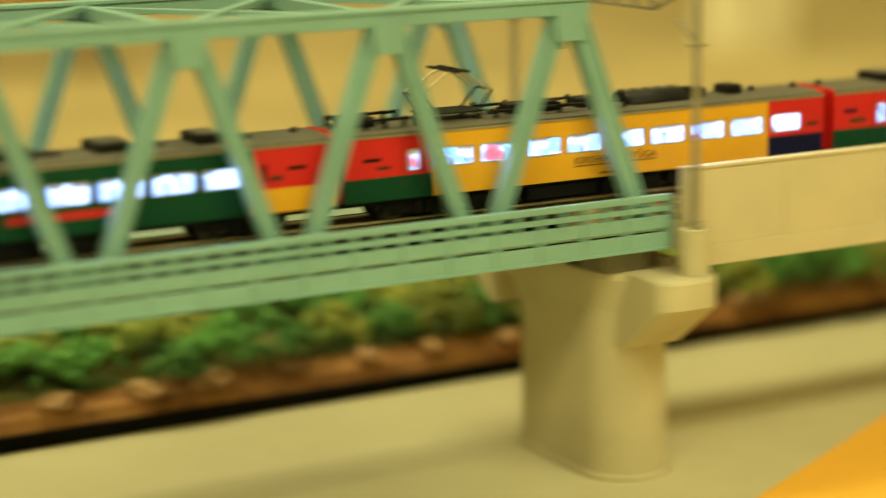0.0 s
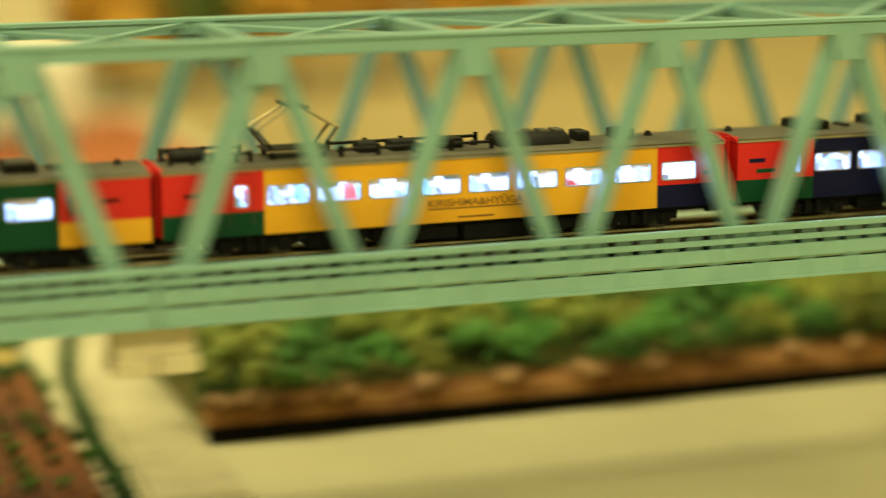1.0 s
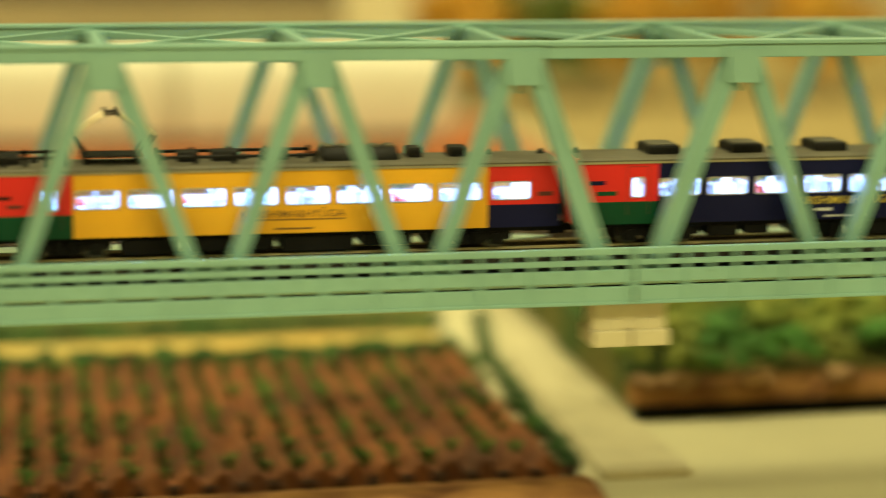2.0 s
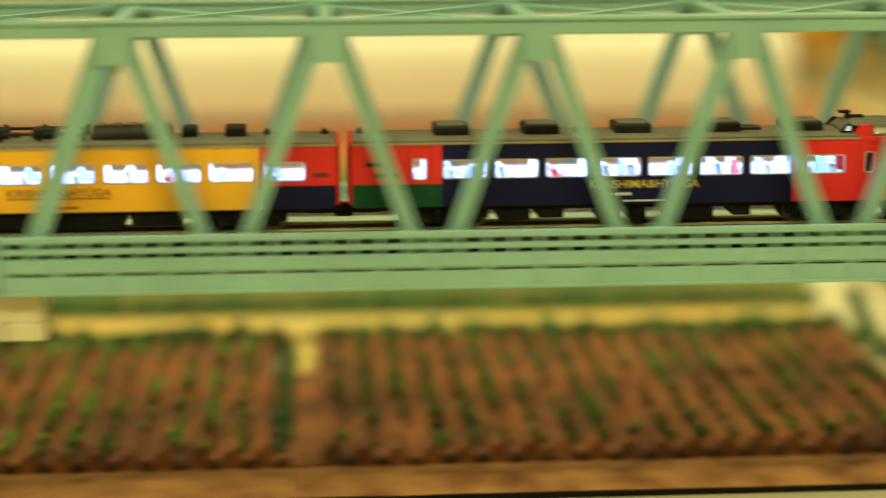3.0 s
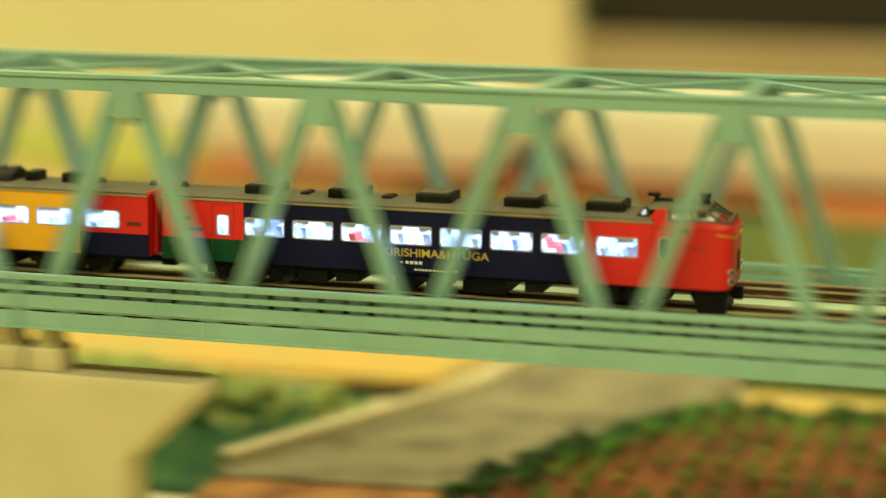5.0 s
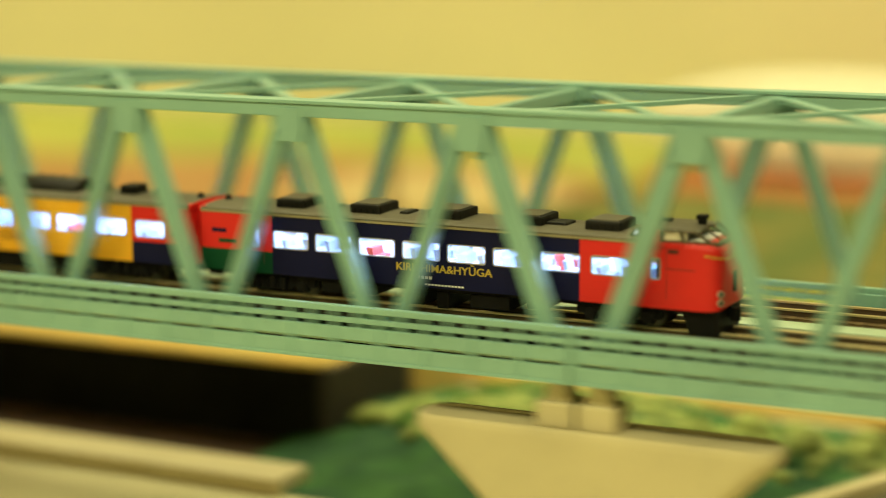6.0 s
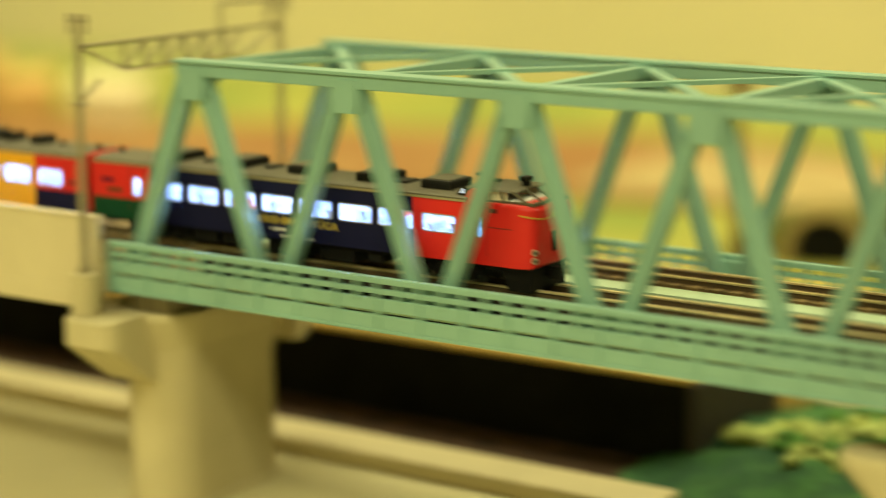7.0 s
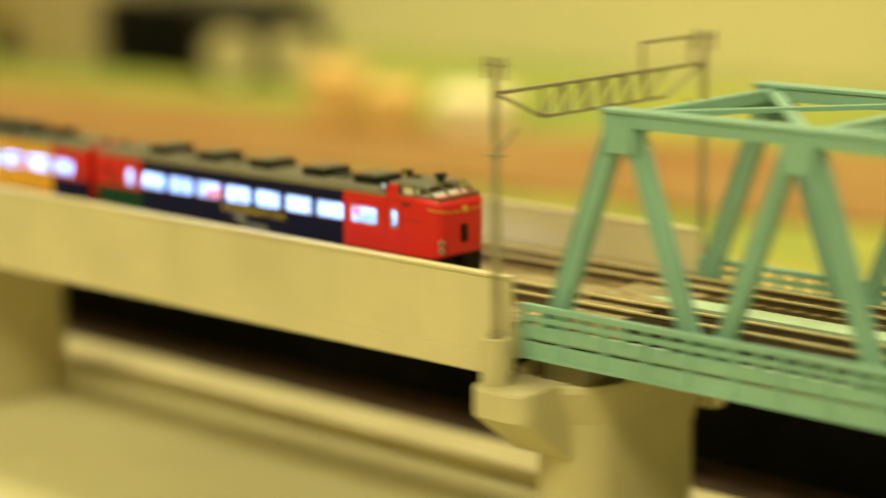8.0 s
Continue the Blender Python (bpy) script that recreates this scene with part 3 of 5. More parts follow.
def window(root, x0, x1, z0=WIN_LO, z1=WIN_HI, r=0.0007, trim=None):
    for s in (-1, 1):
        bm = ring(bmesh.new(), rounded(x0 - 0.00010, x1 + 0.00010, z0 - 0.00010, z1 + 0.00010, r + 0.0001), rounded(x0 + 0.0002, x1 - 0.0002, z0 + 0.0002, z1 - 0.0002, r), *sorted((s * (HALF - 0.0004), s * (HALF + 0.00012))))
        f = part("window_frame", bm, trim if trim else M_SILVER, root)
        bm = prism(bmesh.new(), rounded(x0 + 0.0001, x1 - 0.0001, z0 + 0.0001, z1 - 0.0001, r), *sorted((s * (HALF - 0.0005), s * (HALF - 0.0003))))
        p = part("pane", bm, M_PANE, f)
        p.visible_shadow = False


def roof_unit(root, x0, x1, hw=0.0052, z0=0.0205, z1=0.0242, name="air_conditioner"):
    bm = box(bmesh.new(), x0, x1, -hw, hw, z0, z1, 0.0006)
    u = part(name, bm, M_UNIT, root, "black roof unit")
    bm = bmesh.new()
    for k in range(4):
        x = x0 + (x1 - x0) * (k + 1) / 5
        box(bm, x - 0.0003, x + 0.0003, -hw - 0.0001, hw + 0.0001, z0 + 0.0010, z1 - 0.0010)
    part("louvre", bm, M_UNDER, u)
    if name == "air_conditioner":
        part("cover", prism(bmesh.new(), rounded(x0 + 0.0008, x1 - 0.0008, -hw + 0.0008, hw - 0.0008, 0.0012), z1 - 0.0001, z1 + 0.0002, "z"), M_ROOF, u, "dull grey top cover")


def resistor_housing(root, x0, x1, hw=0.0056, z0=0.0205, z1=0.0250):
    """A long housing with an arched back and open louvred ends."""
    def arch(x, k):
        pts = [(x, -hw * k, z0)]
        for i in range(13):
            a = radians(165 - 150 * i / 12)
            pts.append((x, hw * k * math.cos(a) / math.cos(radians(15)), z0 + 0.0012 + (z1 - z0 - 0.0012) * k * math.sin(a)))
        return pts + [(x, hw * k, z0)]
    u = part("resistor_housing", loft(bmesh.new(), [arch(x0, 0.88), arch(x0 + 0.0006, 1.0), arch(x1 - 0.0006, 1.0), arch(x1, 0.88)]), M_UNIT, root, "long arched black roof housing", smooth=True)
    for k in range(5):
        x = x0 + (x1 - x0) * (k + 0.5) / 5
        part("slot", box(bmesh.new(), x - 0.0012, x + 0.0012, -0.0022, 0.0022, z1 - 0.0006, z1 + 0.0002, 0.0001), M_ROOF, u, "pale grille on the housing")


def lettering(root, x0, x1, z, size, text, material, sides=(-1, 1)):
    cu = bpy.data.curves.new("lettering", "FONT")
    cu.body, cu.size, cu.extrude, cu.offset = text, size, 0.00006, 0.00002
    cu.align_x, cu.align_y = "CENTER", "CENTER"
    tmp = bpy.data.objects.new("lettering", cu)
    me = bpy.data.meshes.new_from_object(tmp)
    w = max(v.co.x for v in me.vertices) - min(v.co.x for v in me.vertices)
    me.transform(Matrix.Diagonal(((x1 - x0) / w, 1, 1, 1)))
    me.materials.append(material)
    for s in sides:
        o = new("lettering", me)
        o.parent = root
        o.matrix_basis = pose((x0 + x1) / 2, s * (HALF + 0.0001), z, 90, 0, 0 if s < 0 else 180)
        tagged(o, "painted lettering")
    bpy.data.objects.remove(tmp)


def marking(root, x0, x1, z0, z1, material, label="small painted marking"):
    bm = bmesh.new()
    for s in (-1, 1):
        n = max(1, int((x1 - x0) / 0.0009)) if material is M_WHITEINK else 1
        for k in range(n):
            a = x0 + (x1 - x0) * k / n
            box(bm, a, a + (x1 - x0) / n * (0.7 if n > 1 else 1), *sorted((s * (HALF - 0.0001), s * (HALF + 0.00012))), z0, z1)
    part("marking", bm, material, root, label)


def interior(root, x0, x1, seed, red=(), open_front=False):
    part("floor_panel", box(bmesh.new(), x0, x1, -HALF + 0.0009, HALF - 0.0009, 0.0088, 0.0096), M_LINING, root)
    part("led_strip", box(bmesh.new(), x0, x1, -0.0055, 0.0055, 0.0196, 0.0199), M_LED, root, "bright bluish white light strip under the roof")
    for xp in (x0 - 0.0004, x1):
        part("partition", box(bmesh.new(), xp, xp + 0.0004, -HALF + 0.0011, HALF - 0.0011, 0.0178 if open_front and xp == x1 else 0.0096, 0.0205), M_LINING, root)
    rnd = random.Random(seed)
    x, k = x0 + 0.004, 0
    while x < x1 - 0.003:
        for s in (-1, 1):
            bm = box(bmesh.new(), x - 0.0020, x + 0.0014, *sorted((s * 0.0025, s * 0.0082)), 0.0096, 0.0122, 0.0003)
            h = rnd.uniform(0.0132, 0.0150)
            w = rnd.uniform(0.0008, 0.0015)
            prism(bm, [(x - 0.0020, 0.0122), (x - 0.0020 + w, 0.0122), (x - 0.0024 + w, h), (x - 0.0026, h)], *sorted((s * 0.0025, s * rnd.uniform(0.0060, 0.0084))))
            u = rnd.random()
            part("seat", bm, M_SEATRED if k in red and s < 0 or u < 0.04 else (M_SEATGREEN if u > 0.93 else M_SEAT), root)
        x += 0.0122 * rnd.choice((0.5, 0.75, 1.0))
        k += 1


def underfloor(root, boxes):
    part("underframe", box(bmesh.new(), 0.002, CAR - 0.002, -0.0080, 0.0080, 0.0046, 0.0058), M_UNDER, root)
    for a, b, z in boxes:
        part("underfloor_box", box(bmesh.new(), a, b, -0.0085, 0.0085, z, 0.0048, 0.0003), M_UNDER, root)


def coupler(root, x, s):
    bm = box(bmesh.new(), *sorted((x, x - s * 0.008)), -0.0012, 0.0012, 0.0032, 0.0046)
    rod(bm, (x + s * 0.0002, 0, 0.0024), (x + s * 0.0002, 0, 0.0054), 0.0013, 10)
    part("coupler", bm, M_UNDER, root)


def gangway(root, x, s, material):
    part("end_cap", loft(bmesh.new(), [roof_profile(x + s * 0.0005), roof_profile(x + s * 0.00002)]), material, root)
    bm = box(bmesh.new(), *sorted((x, x + s * 0.0009)), -0.0060, 0.0060, 0.0058, 0.0216, 0.0003)
    g = part("gangway", bm, material, root)
    bm = box(bmesh.new(), *sorted((x + s * 0.0008, x + s * 0.0010)), -0.0028, 0.0028, 0.0070, 0.0185)
    part("gangway_door", bm, M_UNDER, g)


def car_body(root, sections, windows, x_end=CAR):
    """sections: (x0, x1, upper material, lower material, height of their border or None)."""
    holes = [(w[0], w[1], *(w[2:4] if len(w) > 2 else (WIN_LO, WIN_HI))) for w in windows]
    for x0, x1, up, down, border in sections:
        for s in (-1, 1):
            zb = border if border else SIDE_LO
            bm = wall_band(bmesh.new(), x0, x1, zb, SIDE_HI, holes, s * HALF, 0.0007)
            part("side_panel", bm, up, root)
            if border:
                part("side_panel", wall_band(bmesh.new(), x0, x1, SIDE_LO, zb, holes, s * HALF, 0.0007), down, root)
    for s in (-1, 1):
        part("inner_lining", wall_band(bmesh.new(), 0.0008, x_end - 0.0008, 0.0096, SIDE_HI - 0.0006, holes, s * (HALF - 0.00072), 0.0002), M_LINING, root)
    for w in windows:
        window(root, w[0], w[1], *(w[2:4] if len(w) > 2 else (WIN_LO, WIN_HI)))
    part("roof", loft(bmesh.new(), [roof_profile(0.0), roof_profile(x_end)]), M_ROOF, root, smooth=False)
    bm = bmesh.new()
    for s in (-1, 1):
        box(bm, 0, x_end, *sorted((s * (HALF - 0.0001), s * (HALF + 0.0003))), SIDE_HI - 0.0001, SIDE_HI + 0.0004)
    part("gutter", bm, M_GUTTER, root)


def end_wall(root, x, s, material, lower=None):
    part("end_wall", box(bmesh.new(), *sorted((x, x - s * 0.0007)), -HALF + 0.0007, HALF - 0.0007, SIDE_LO, SIDE_HI + 0.0012), material, root)


def vent(root, x, y=0.0, r=0.0011, h=0.0017):
    bm = rod(bmesh.new(), (x, y, 0.0210), (x, y, 0.0217 + h * 0.5), r * 0.6, 12)
    rod(bm, (x, y, 0.0217 + h * 0.3), (x, y, 0.0217 + h), r, 12, r * 0.5)
    part("roof_vent", bm, M_UNIT, root)


def grille(root, x0, x1, z0, z1):
    bm = bmesh.new()
    for s in (-1, 1):
        for k in range(5):
            z = z0 + (z1 - z0) * k / 5
            box(bm, x0, x1, *sorted((s * (HALF - 0.0001), s * (HALF + 0.00015))), z, z + (z1 - z0) / 8)
    part("grille", bm, M_UNDER, root)


def door_lines(root, x0, x1):
    for s in (-1, 1):
        ya, yb = sorted((s * (HALF - 0.0001), s * (HALF + 0.00006)))
        pts = [(x0, 0.0080), (x0, 0.0198), (x1, 0.0198), (x1, 0.0080), (x1 - 0.00012, 0.0080), (x1 - 0.00012, 0.01968), (x0 + 0.00012, 0.01968), (x0 + 0.00012, 0.0080)]
        part("door_outline", prism(bmesh.new(), pts, ya, yb), M_DOORLINE, root)


M_WHEEL = mat("wheel_dark_steel", (0.16, 0.15, 0.13), 0.35, 1.0, vary=0.1, scale=200, bump=0.02)
M_CURTAIN = mat("blind_cream", (0.80, 0.72, 0.50), 0.7, vary=0.05, scale=200, bump=0)
M_BEZEL = mat("lamp_silver", (0.7, 0.66, 0.55), 0.3, 0.7, vary=0.05, scale=200, bump=0)
M_DOORLINE = mat("door_seam", (0.09, 0.014, 0.010), 0.5, vary=0.05, scale=200, bump=0)


def cab_car():
    root = thing("train_car", "navy model driving car with red cab and lit windows", "train car", group="train cars")
    ws = [(0.0213 + 0.0122 * i, 0.0315 + 0.0122 * i) for i in range(7)] + [(0.1075, 0.1172), (0.0142, 0.0173, 0.0122, 0.0172), (0.1221, 0.1246, 0.0124, 0.0174)]
    nose = 0.1300
    car_body(root, [(0, 0.0210, M_RED, M_BODYGREEN, 0.0112), (0.0210, 0.1046, M_NAVY, None, None), (0.1046, nose, M_RED, None, None)], ws, 0.1205)
    # nose, narrowing to the front
    rings, edge = [], []
    for k in range(13):
        a = radians(90 * (k - 1) / 11) if k else 0.0
        u = 1 - math.cos(a)
        x, hw, lo, hi = (nose if k == 0 else 0.1322 + 0.0070 * math.sin(a)), HALF - 0.0042 * u ** 1.6, SIDE_LO + 0.0010 * u ** 2, SIDE_HI + 0.0004 - 0.0016 * u ** 1.3
        c = 0.0013
        edge.append((x, hw))
        top = [(-hw + c - c * math.cos(radians(15 * j)), hi - c + c * math.sin(radians(15 * j))) for j in range(7)]
        rings.append([(x, -hw, lo)] + [(x, y, z) for y, z in top] + [(x, -y, z) for y, z in reversed(top)] + [(x, hw, lo)])
    part("nose", loft(bmesh.new(), rings), M_RED, root, "glossy red cab front", smooth=True)
    bm = bmesh.new()
    for s in (-1, 1):
        box(bm, 0.1200, 0.1302, *sorted((s * 0.0072, s * (HALF - 0.0002))), SIDE_HI - 0.0006, SIDE_HI + 0.0004, 0.0002)
    part("nose_deck", bm, M_RED, root)
    # raised cab
    def cabring(x, hw, z0, z1, rr):
        return [(x, -hw, z0), (x, -hw + rr * 0.25, z1 - rr), (x, -hw + rr, z1 - 0.0002), (x, 0, z1 + 0.0004), (x, hw - rr, z1 - 0.0002), (x, hw - rr * 0.25, z1 - rr), (x, hw, z0)]
    part("cab_roof", loft(bmesh.new(), [cabring(0.1190, 0.0078, 0.0235, 0.0239, 0.0003), cabring(0.1212, 0.0080, 0.0235, 0.0242, 0.0005), cabring(0.1305, 0.0080, 0.0235, 0.0242, 0.0005), cabring(0.1328, 0.0074, 0.0234, 0.0238, 0.0003)]), M_ROOF, root)
    part("cab_back", loft(bmesh.new(), [cabring(0.1170, 0.0068, 0.0215, 0.0224, 0.0008), cabring(0.1194, 0.0078, 0.0212, 0.0240, 0.0010)]), M_ROOF, root)
    bm = bmesh.new()
    for s in (-1, 1):
        prism(bm, [(0.1190, 0.0206), (0.1240, 0.0206), (0.1237, 0.0237), (0.1214, 0.0237), (0.1206, 0.0231)], *sorted((s * 0.0072, s * 0.0090)))
    part("cab_cheek", bm, M_RED, root)
    # cab glazing: posts and panes
    bm = bmesh.new()
    for s in (-1, 1):
        for (xa, xb, w) in ((0.1242, 0.1242, 0.0006), (0.1302, 0.1288, 0.0007), (0.1366, 0.1320, 0.0008)):
            ha = HALF - 0.0010 if xa < 0.135 else HALF - 0.0022
            bar(bm, (xa, s * ha, 0.0208), (xb, s * 0.0079, 0.0238), w * 0.7, 0.0005)
        bar(bm, (0.1240, s * (HALF - 0.0009), 0.0211), (0.1374, s * (HALF - 0.0022), 0.0211), 0.0008, 0.0006)
    for yy in (-0.0026, 0.0026):
        bar(bm, (0.1380, yy, 0.0206), (0.1325, yy * 0.9, 0.0238), 0.0005, 0.0005)
    bar(bm, (0.1376, -0.0078, 0.0211), (0.1376, 0.0078, 0.0211), 0.0008, 0.0008, (1, 0, 0))
    part("cab_window_frame", bm, M_ROOF, root)
    bm = bmesh.new()
    for s in (-1, 1):
        prism(bm, [(0.1303, 0.0208), (0.1366, 0.0208), (0.1322, 0.0236), (0.1290, 0.0236)], *sorted((s * 0.0077, s * 0.0079)))
    p = part("cab_side_pane", bm, M_DARKPANE, root)
    p.visible_shadow = False
    bm = bmesh.new()
    bar(bm, (0.1374, 0, 0.0206), (0.1326, 0, 0.0237), 0.0002, 0.0150, (0, 1, 0))
    p = part("windscreen", bm, M_DARKPANE, root)
    p.visible_shadow = False
    part("cab_inside", box(bmesh.new(), 0.1305, 0.1340, -0.0066, 0.0066, 0.0205, 0.0215, 0.0003), M_LINING, root)
    bm = box(bmesh.new(), 0.1212, 0.1304, -0.0070, 0.0070, 0.0203, 0.0207)
    box(bm, 0.1208, 0.1213, -0.0070, 0.0070, 0.0203, 0.0235)
    part("cab_lining", bm, M_LINING, root, "white cab interior")
    for sd in (-1, 1):
        # added baffle, no real part: hides the saloon light in side view
        part("cab_baffle", box(bmesh.new(), 0.1206, 0.1256, *sorted((sd * 0.0006, sd * 0.0014)), 0.0100, 0.0198), M_UNIT, root, "added dark baffle that keeps the cab door window dim")
        for k in range(3):
            a = 0.12455 + 0.0019 * k
            part("curtain", box(bmesh.new(), a, a + 0.00182, *sorted((sd * 0.0070, sd * 0.0074)), 0.0208, 0.0236), M_CURTAIN, root, "cream blind inside the cab window")
        bm = prism(bmesh.new(), [(0.1244, 0.0211), (0.1301, 0.0211), (0.1288, 0.0236), (0.1244, 0.0236)], *sorted((sd * 0.0080, sd * 0.0082)))
        q = part("cab_side_pane", bm, M_DARKPANE, root)
        q.visible_shadow = False
        part("body_seam", box(bmesh.new(), 0.1264, 0.1330, *sorted((sd * (HALF - 0.0001), sd * (HALF + 0.00005))), 0.0149, 0.0151), M_DOORLINE, root)
    # lamps, horn, handrails
    bm = bmesh.new()
    for s in (-1, 1):
        for z in (0.0098, 0.0078):
            rod(bm, (0.1378, s * 0.0074, z), (0.13888, s * 0.00842, z), 0.0008, 16)
    part("lamp_bezel", bm, M_BEZEL, root, "silver lamp rings")
    bm = bmesh.new()
    for s in (-1, 1):
        for z in (0.0098, 0.0078):
            rod(bm, (0.1380, s * 0.0076, z), (0.13895, s * 0.00848, z), 0.00048, 12)
    part("lamp_glass", bm, M_UNIT, root, "dark lamp lenses")
    for s in (-1, 1):
        pts = [(x + 0.00008, s * (w + 0.00008)) for x, w in edge[4:]] + [(0.1393, s * 0.0015)]
        bm = bmesh.new()
        for i, (p, q) in enumerate(zip(pts, pts[1:])):
            bar(bm, (*p, 0.0186 - 0.00012 * i), (*q, 0.0185 - 0.00012 * i), 0.00028, 0.00022)
        part("trim_strip", bm, M_GOLD, root, "gold trim on the front")
    part("headlamp", rod(bmesh.new(), (0.1388, 0, 0.0180), (0.1399, 0, 0.0180), 0.0008, 16), M_GOLD, root, "gold rimmed lamp on the nose")
    part("front_hatch", box(bmesh.new(), 0.1390, 0.13945, -0.0013, 0.0013, 0.0092, 0.0140, 0.0002), M_UNDER, root, "dark recess in the front")
    bm = box(bmesh.new(), 0.1178, 0.1206, -0.0011, 0.0011, 0.0256, 0.0263, 0.0002)
    box(bm, 0.1194, 0.1238, -0.0009, 0.0009, 0.0244, 0.0252, 0.0002)
    box(bm, 0.1194, 0.1204, -0.0007, 0.0007, 0.0246, 0.0258)
    part("antenna", bm, M_UNIT, root)
    bm = rod(bmesh.new(), (0.1312, 0, 0.0244), (0.1312, 0, 0.0258), 0.0011, 12)
    box(bm, 0.1300, 0.1324, -0.0014, 0.0014, 0.0254, 0.0266, 0.0004)
    part("roof_lamp", bm, M_UNIT, root)
    for sd in (-1, 1):
        # small framed window; its pane glows by itself, no lamp behind it
        f = part("rear_lamp", prism(bmesh.new(), [(0.1164, 0.0219), (0.1190, 0.0219), (0.1190, 0.0239), (0.1181, 0.0237)], *sorted((sd * 0.0066, sd * 0.0080))), M_UNIT, root, "dark window frame behind the cab")
        part("lens", prism(bmesh.new(), [(0.1174, 0.0223), (0.1187, 0.0223), (0.1187, 0.0234), (0.1182, 0.0234)], *sorted((sd * 0.0079, sd * 0.0082))), M_PANEGLOW, f, "small bluish window pane given a glow for the inside light")
    bm = prism(bmesh.new(), [(0.1288, 0.0060), (0.1380, 0.0060), (0.1376, -0.0002), (0.1314, -0.0002)], -0.0082, 0.0082)
    part("snow_plough", bm, M_UNDER, root)
    coupler(root, 0.1393, 1)
    coupler(root, -0.0008, -1)
    gangway(root, 0.0, -1, M_RED)
    end_wall(root, 0.0, -1, M_RED)
    for a, b in ((0.0195, 0.0279), (0.0408, 0.0494), (0.0627, 0.0714), (0.0842, 0.0930), (0.1039, 0.1130)):
        roof_unit(root, a, b)
    for a, b in ((0.0535, 0.0562), (0.0925, 0.0985), (0.0330, 0.0352)):
        roof_unit(root, a, b, 0.0030, 0.0207, 0.0228, "roof_box")
    vent(root, 0.0022)
    interior(root, 0.0120, 0.1197, 3, red=(4,), open_front=True)
    underfloor(root, ((0.0345, 0.0420, 0.0020), (0.0440, 0.0500, 0.0024), (0.0590, 0.0632, 0.0010), (0.0665, 0.0698, 0.0006), (0.0755, 0.0860, 0.0014), (0.0905, 0.0950, 0.0024)))
    bogie(root, 0.0217)
    bogie(root, 0.1138)
    lettering(root, 0.0562, 0.0820, 0.0104, 0.0027, "KIRISHIMA&HYŪGA", M_GOLD)
    marking(root, 0.0605, 0.0612, 0.0080, 0.0083, M_WHITEINK)
    marking(root, 0.0618, 0.0662, 0.0078, 0.0085, M_WHITEINK)
    marking(root, 0.0640, 0.0748, 0.0063, 0.0067, M_WHITEINK)
    marking(root, 0.1265, 0.1290, 0.0186, 0.0196, M_DOORLINE)
    marking(root, 0.0032, 0.0075, 0.0154, 0.0164, M_NAVY)
    marking(root, 0.0052, 0.0105, 0.0128, 0.0138, M_BODYGREEN)
    door_lines(root, 0.1204, 0.1262)
    door_lines(root, 0.0130, 0.0186)
    return root


def pantograph(root, x):
    base = part("pantograph", box(bmesh.new(), x - 0.0075, x + 0.0075, -0.0048, 0.0048, 0.0237, 0.0242, 0.0002), M_UNIT, root, "raised diamond pantograph in dark and bright metal")
    for s in (-1, 1):
        for k in (-1, 1):
            part("lower_arm", rod(bmesh.new(), (x + k * 0.0060, s * 0.0042, 0.0242), (x + k * 0.0098, s * 0.0036, 0.0287), 0.00034, 6), M_UNIT, base)
            part("upper_arm", rod(bmesh.new(), (x + k * 0.0098, s * 0.0036, 0.0287), (x + k * 0.0012, s * 0.0030, 0.0337), 0.00034, 6), M_RAILHEAD, base, "bright brass arm")
    for k in (-1, 1):
        part("cross_bar", rod(bmesh.new(), (x + k * 0.0098, -0.0038, 0.0287), (x + k * 0.0098, 0.0038, 0.0287), 0.00028, 6), M_UNIT, base)
    bm = bmesh.new()
    for k in (-1, 1):
        bar(bm, (x + k * 0.0014, -0.0075, 0.0339), (x + k * 0.0014, 0.0075, 0.0339), 0.0006, 0.0008, (1, 0, 0))
    rod(bm, (x - 0.0014, -0.003, 0.0337), (x + 0.0014, -0.003, 0.0337), 0.0003, 6)
    rod(bm, (x - 0.0014, 0.003, 0.0337), (x + 0.0014, 0.003, 0.0337), 0.0003, 6)
    part("collector", bm, M_UNIT, base)
    for dx in (-0.006, 0.006):
        for y in (-0.0040, 0.0040):
            bm = rod(bmesh.new(), (x + dx, y, 0.0207), (x + dx, y, 0.0232), 0.0005, 8)
            for k in range(3):
                rod(bm, (x + dx, y, 0.0207 + k * 0.001), (x + dx, y, 0.0213 + k * 0.001), 0.0008, 8)
            part("insulator", bm, M_UNIT, base)


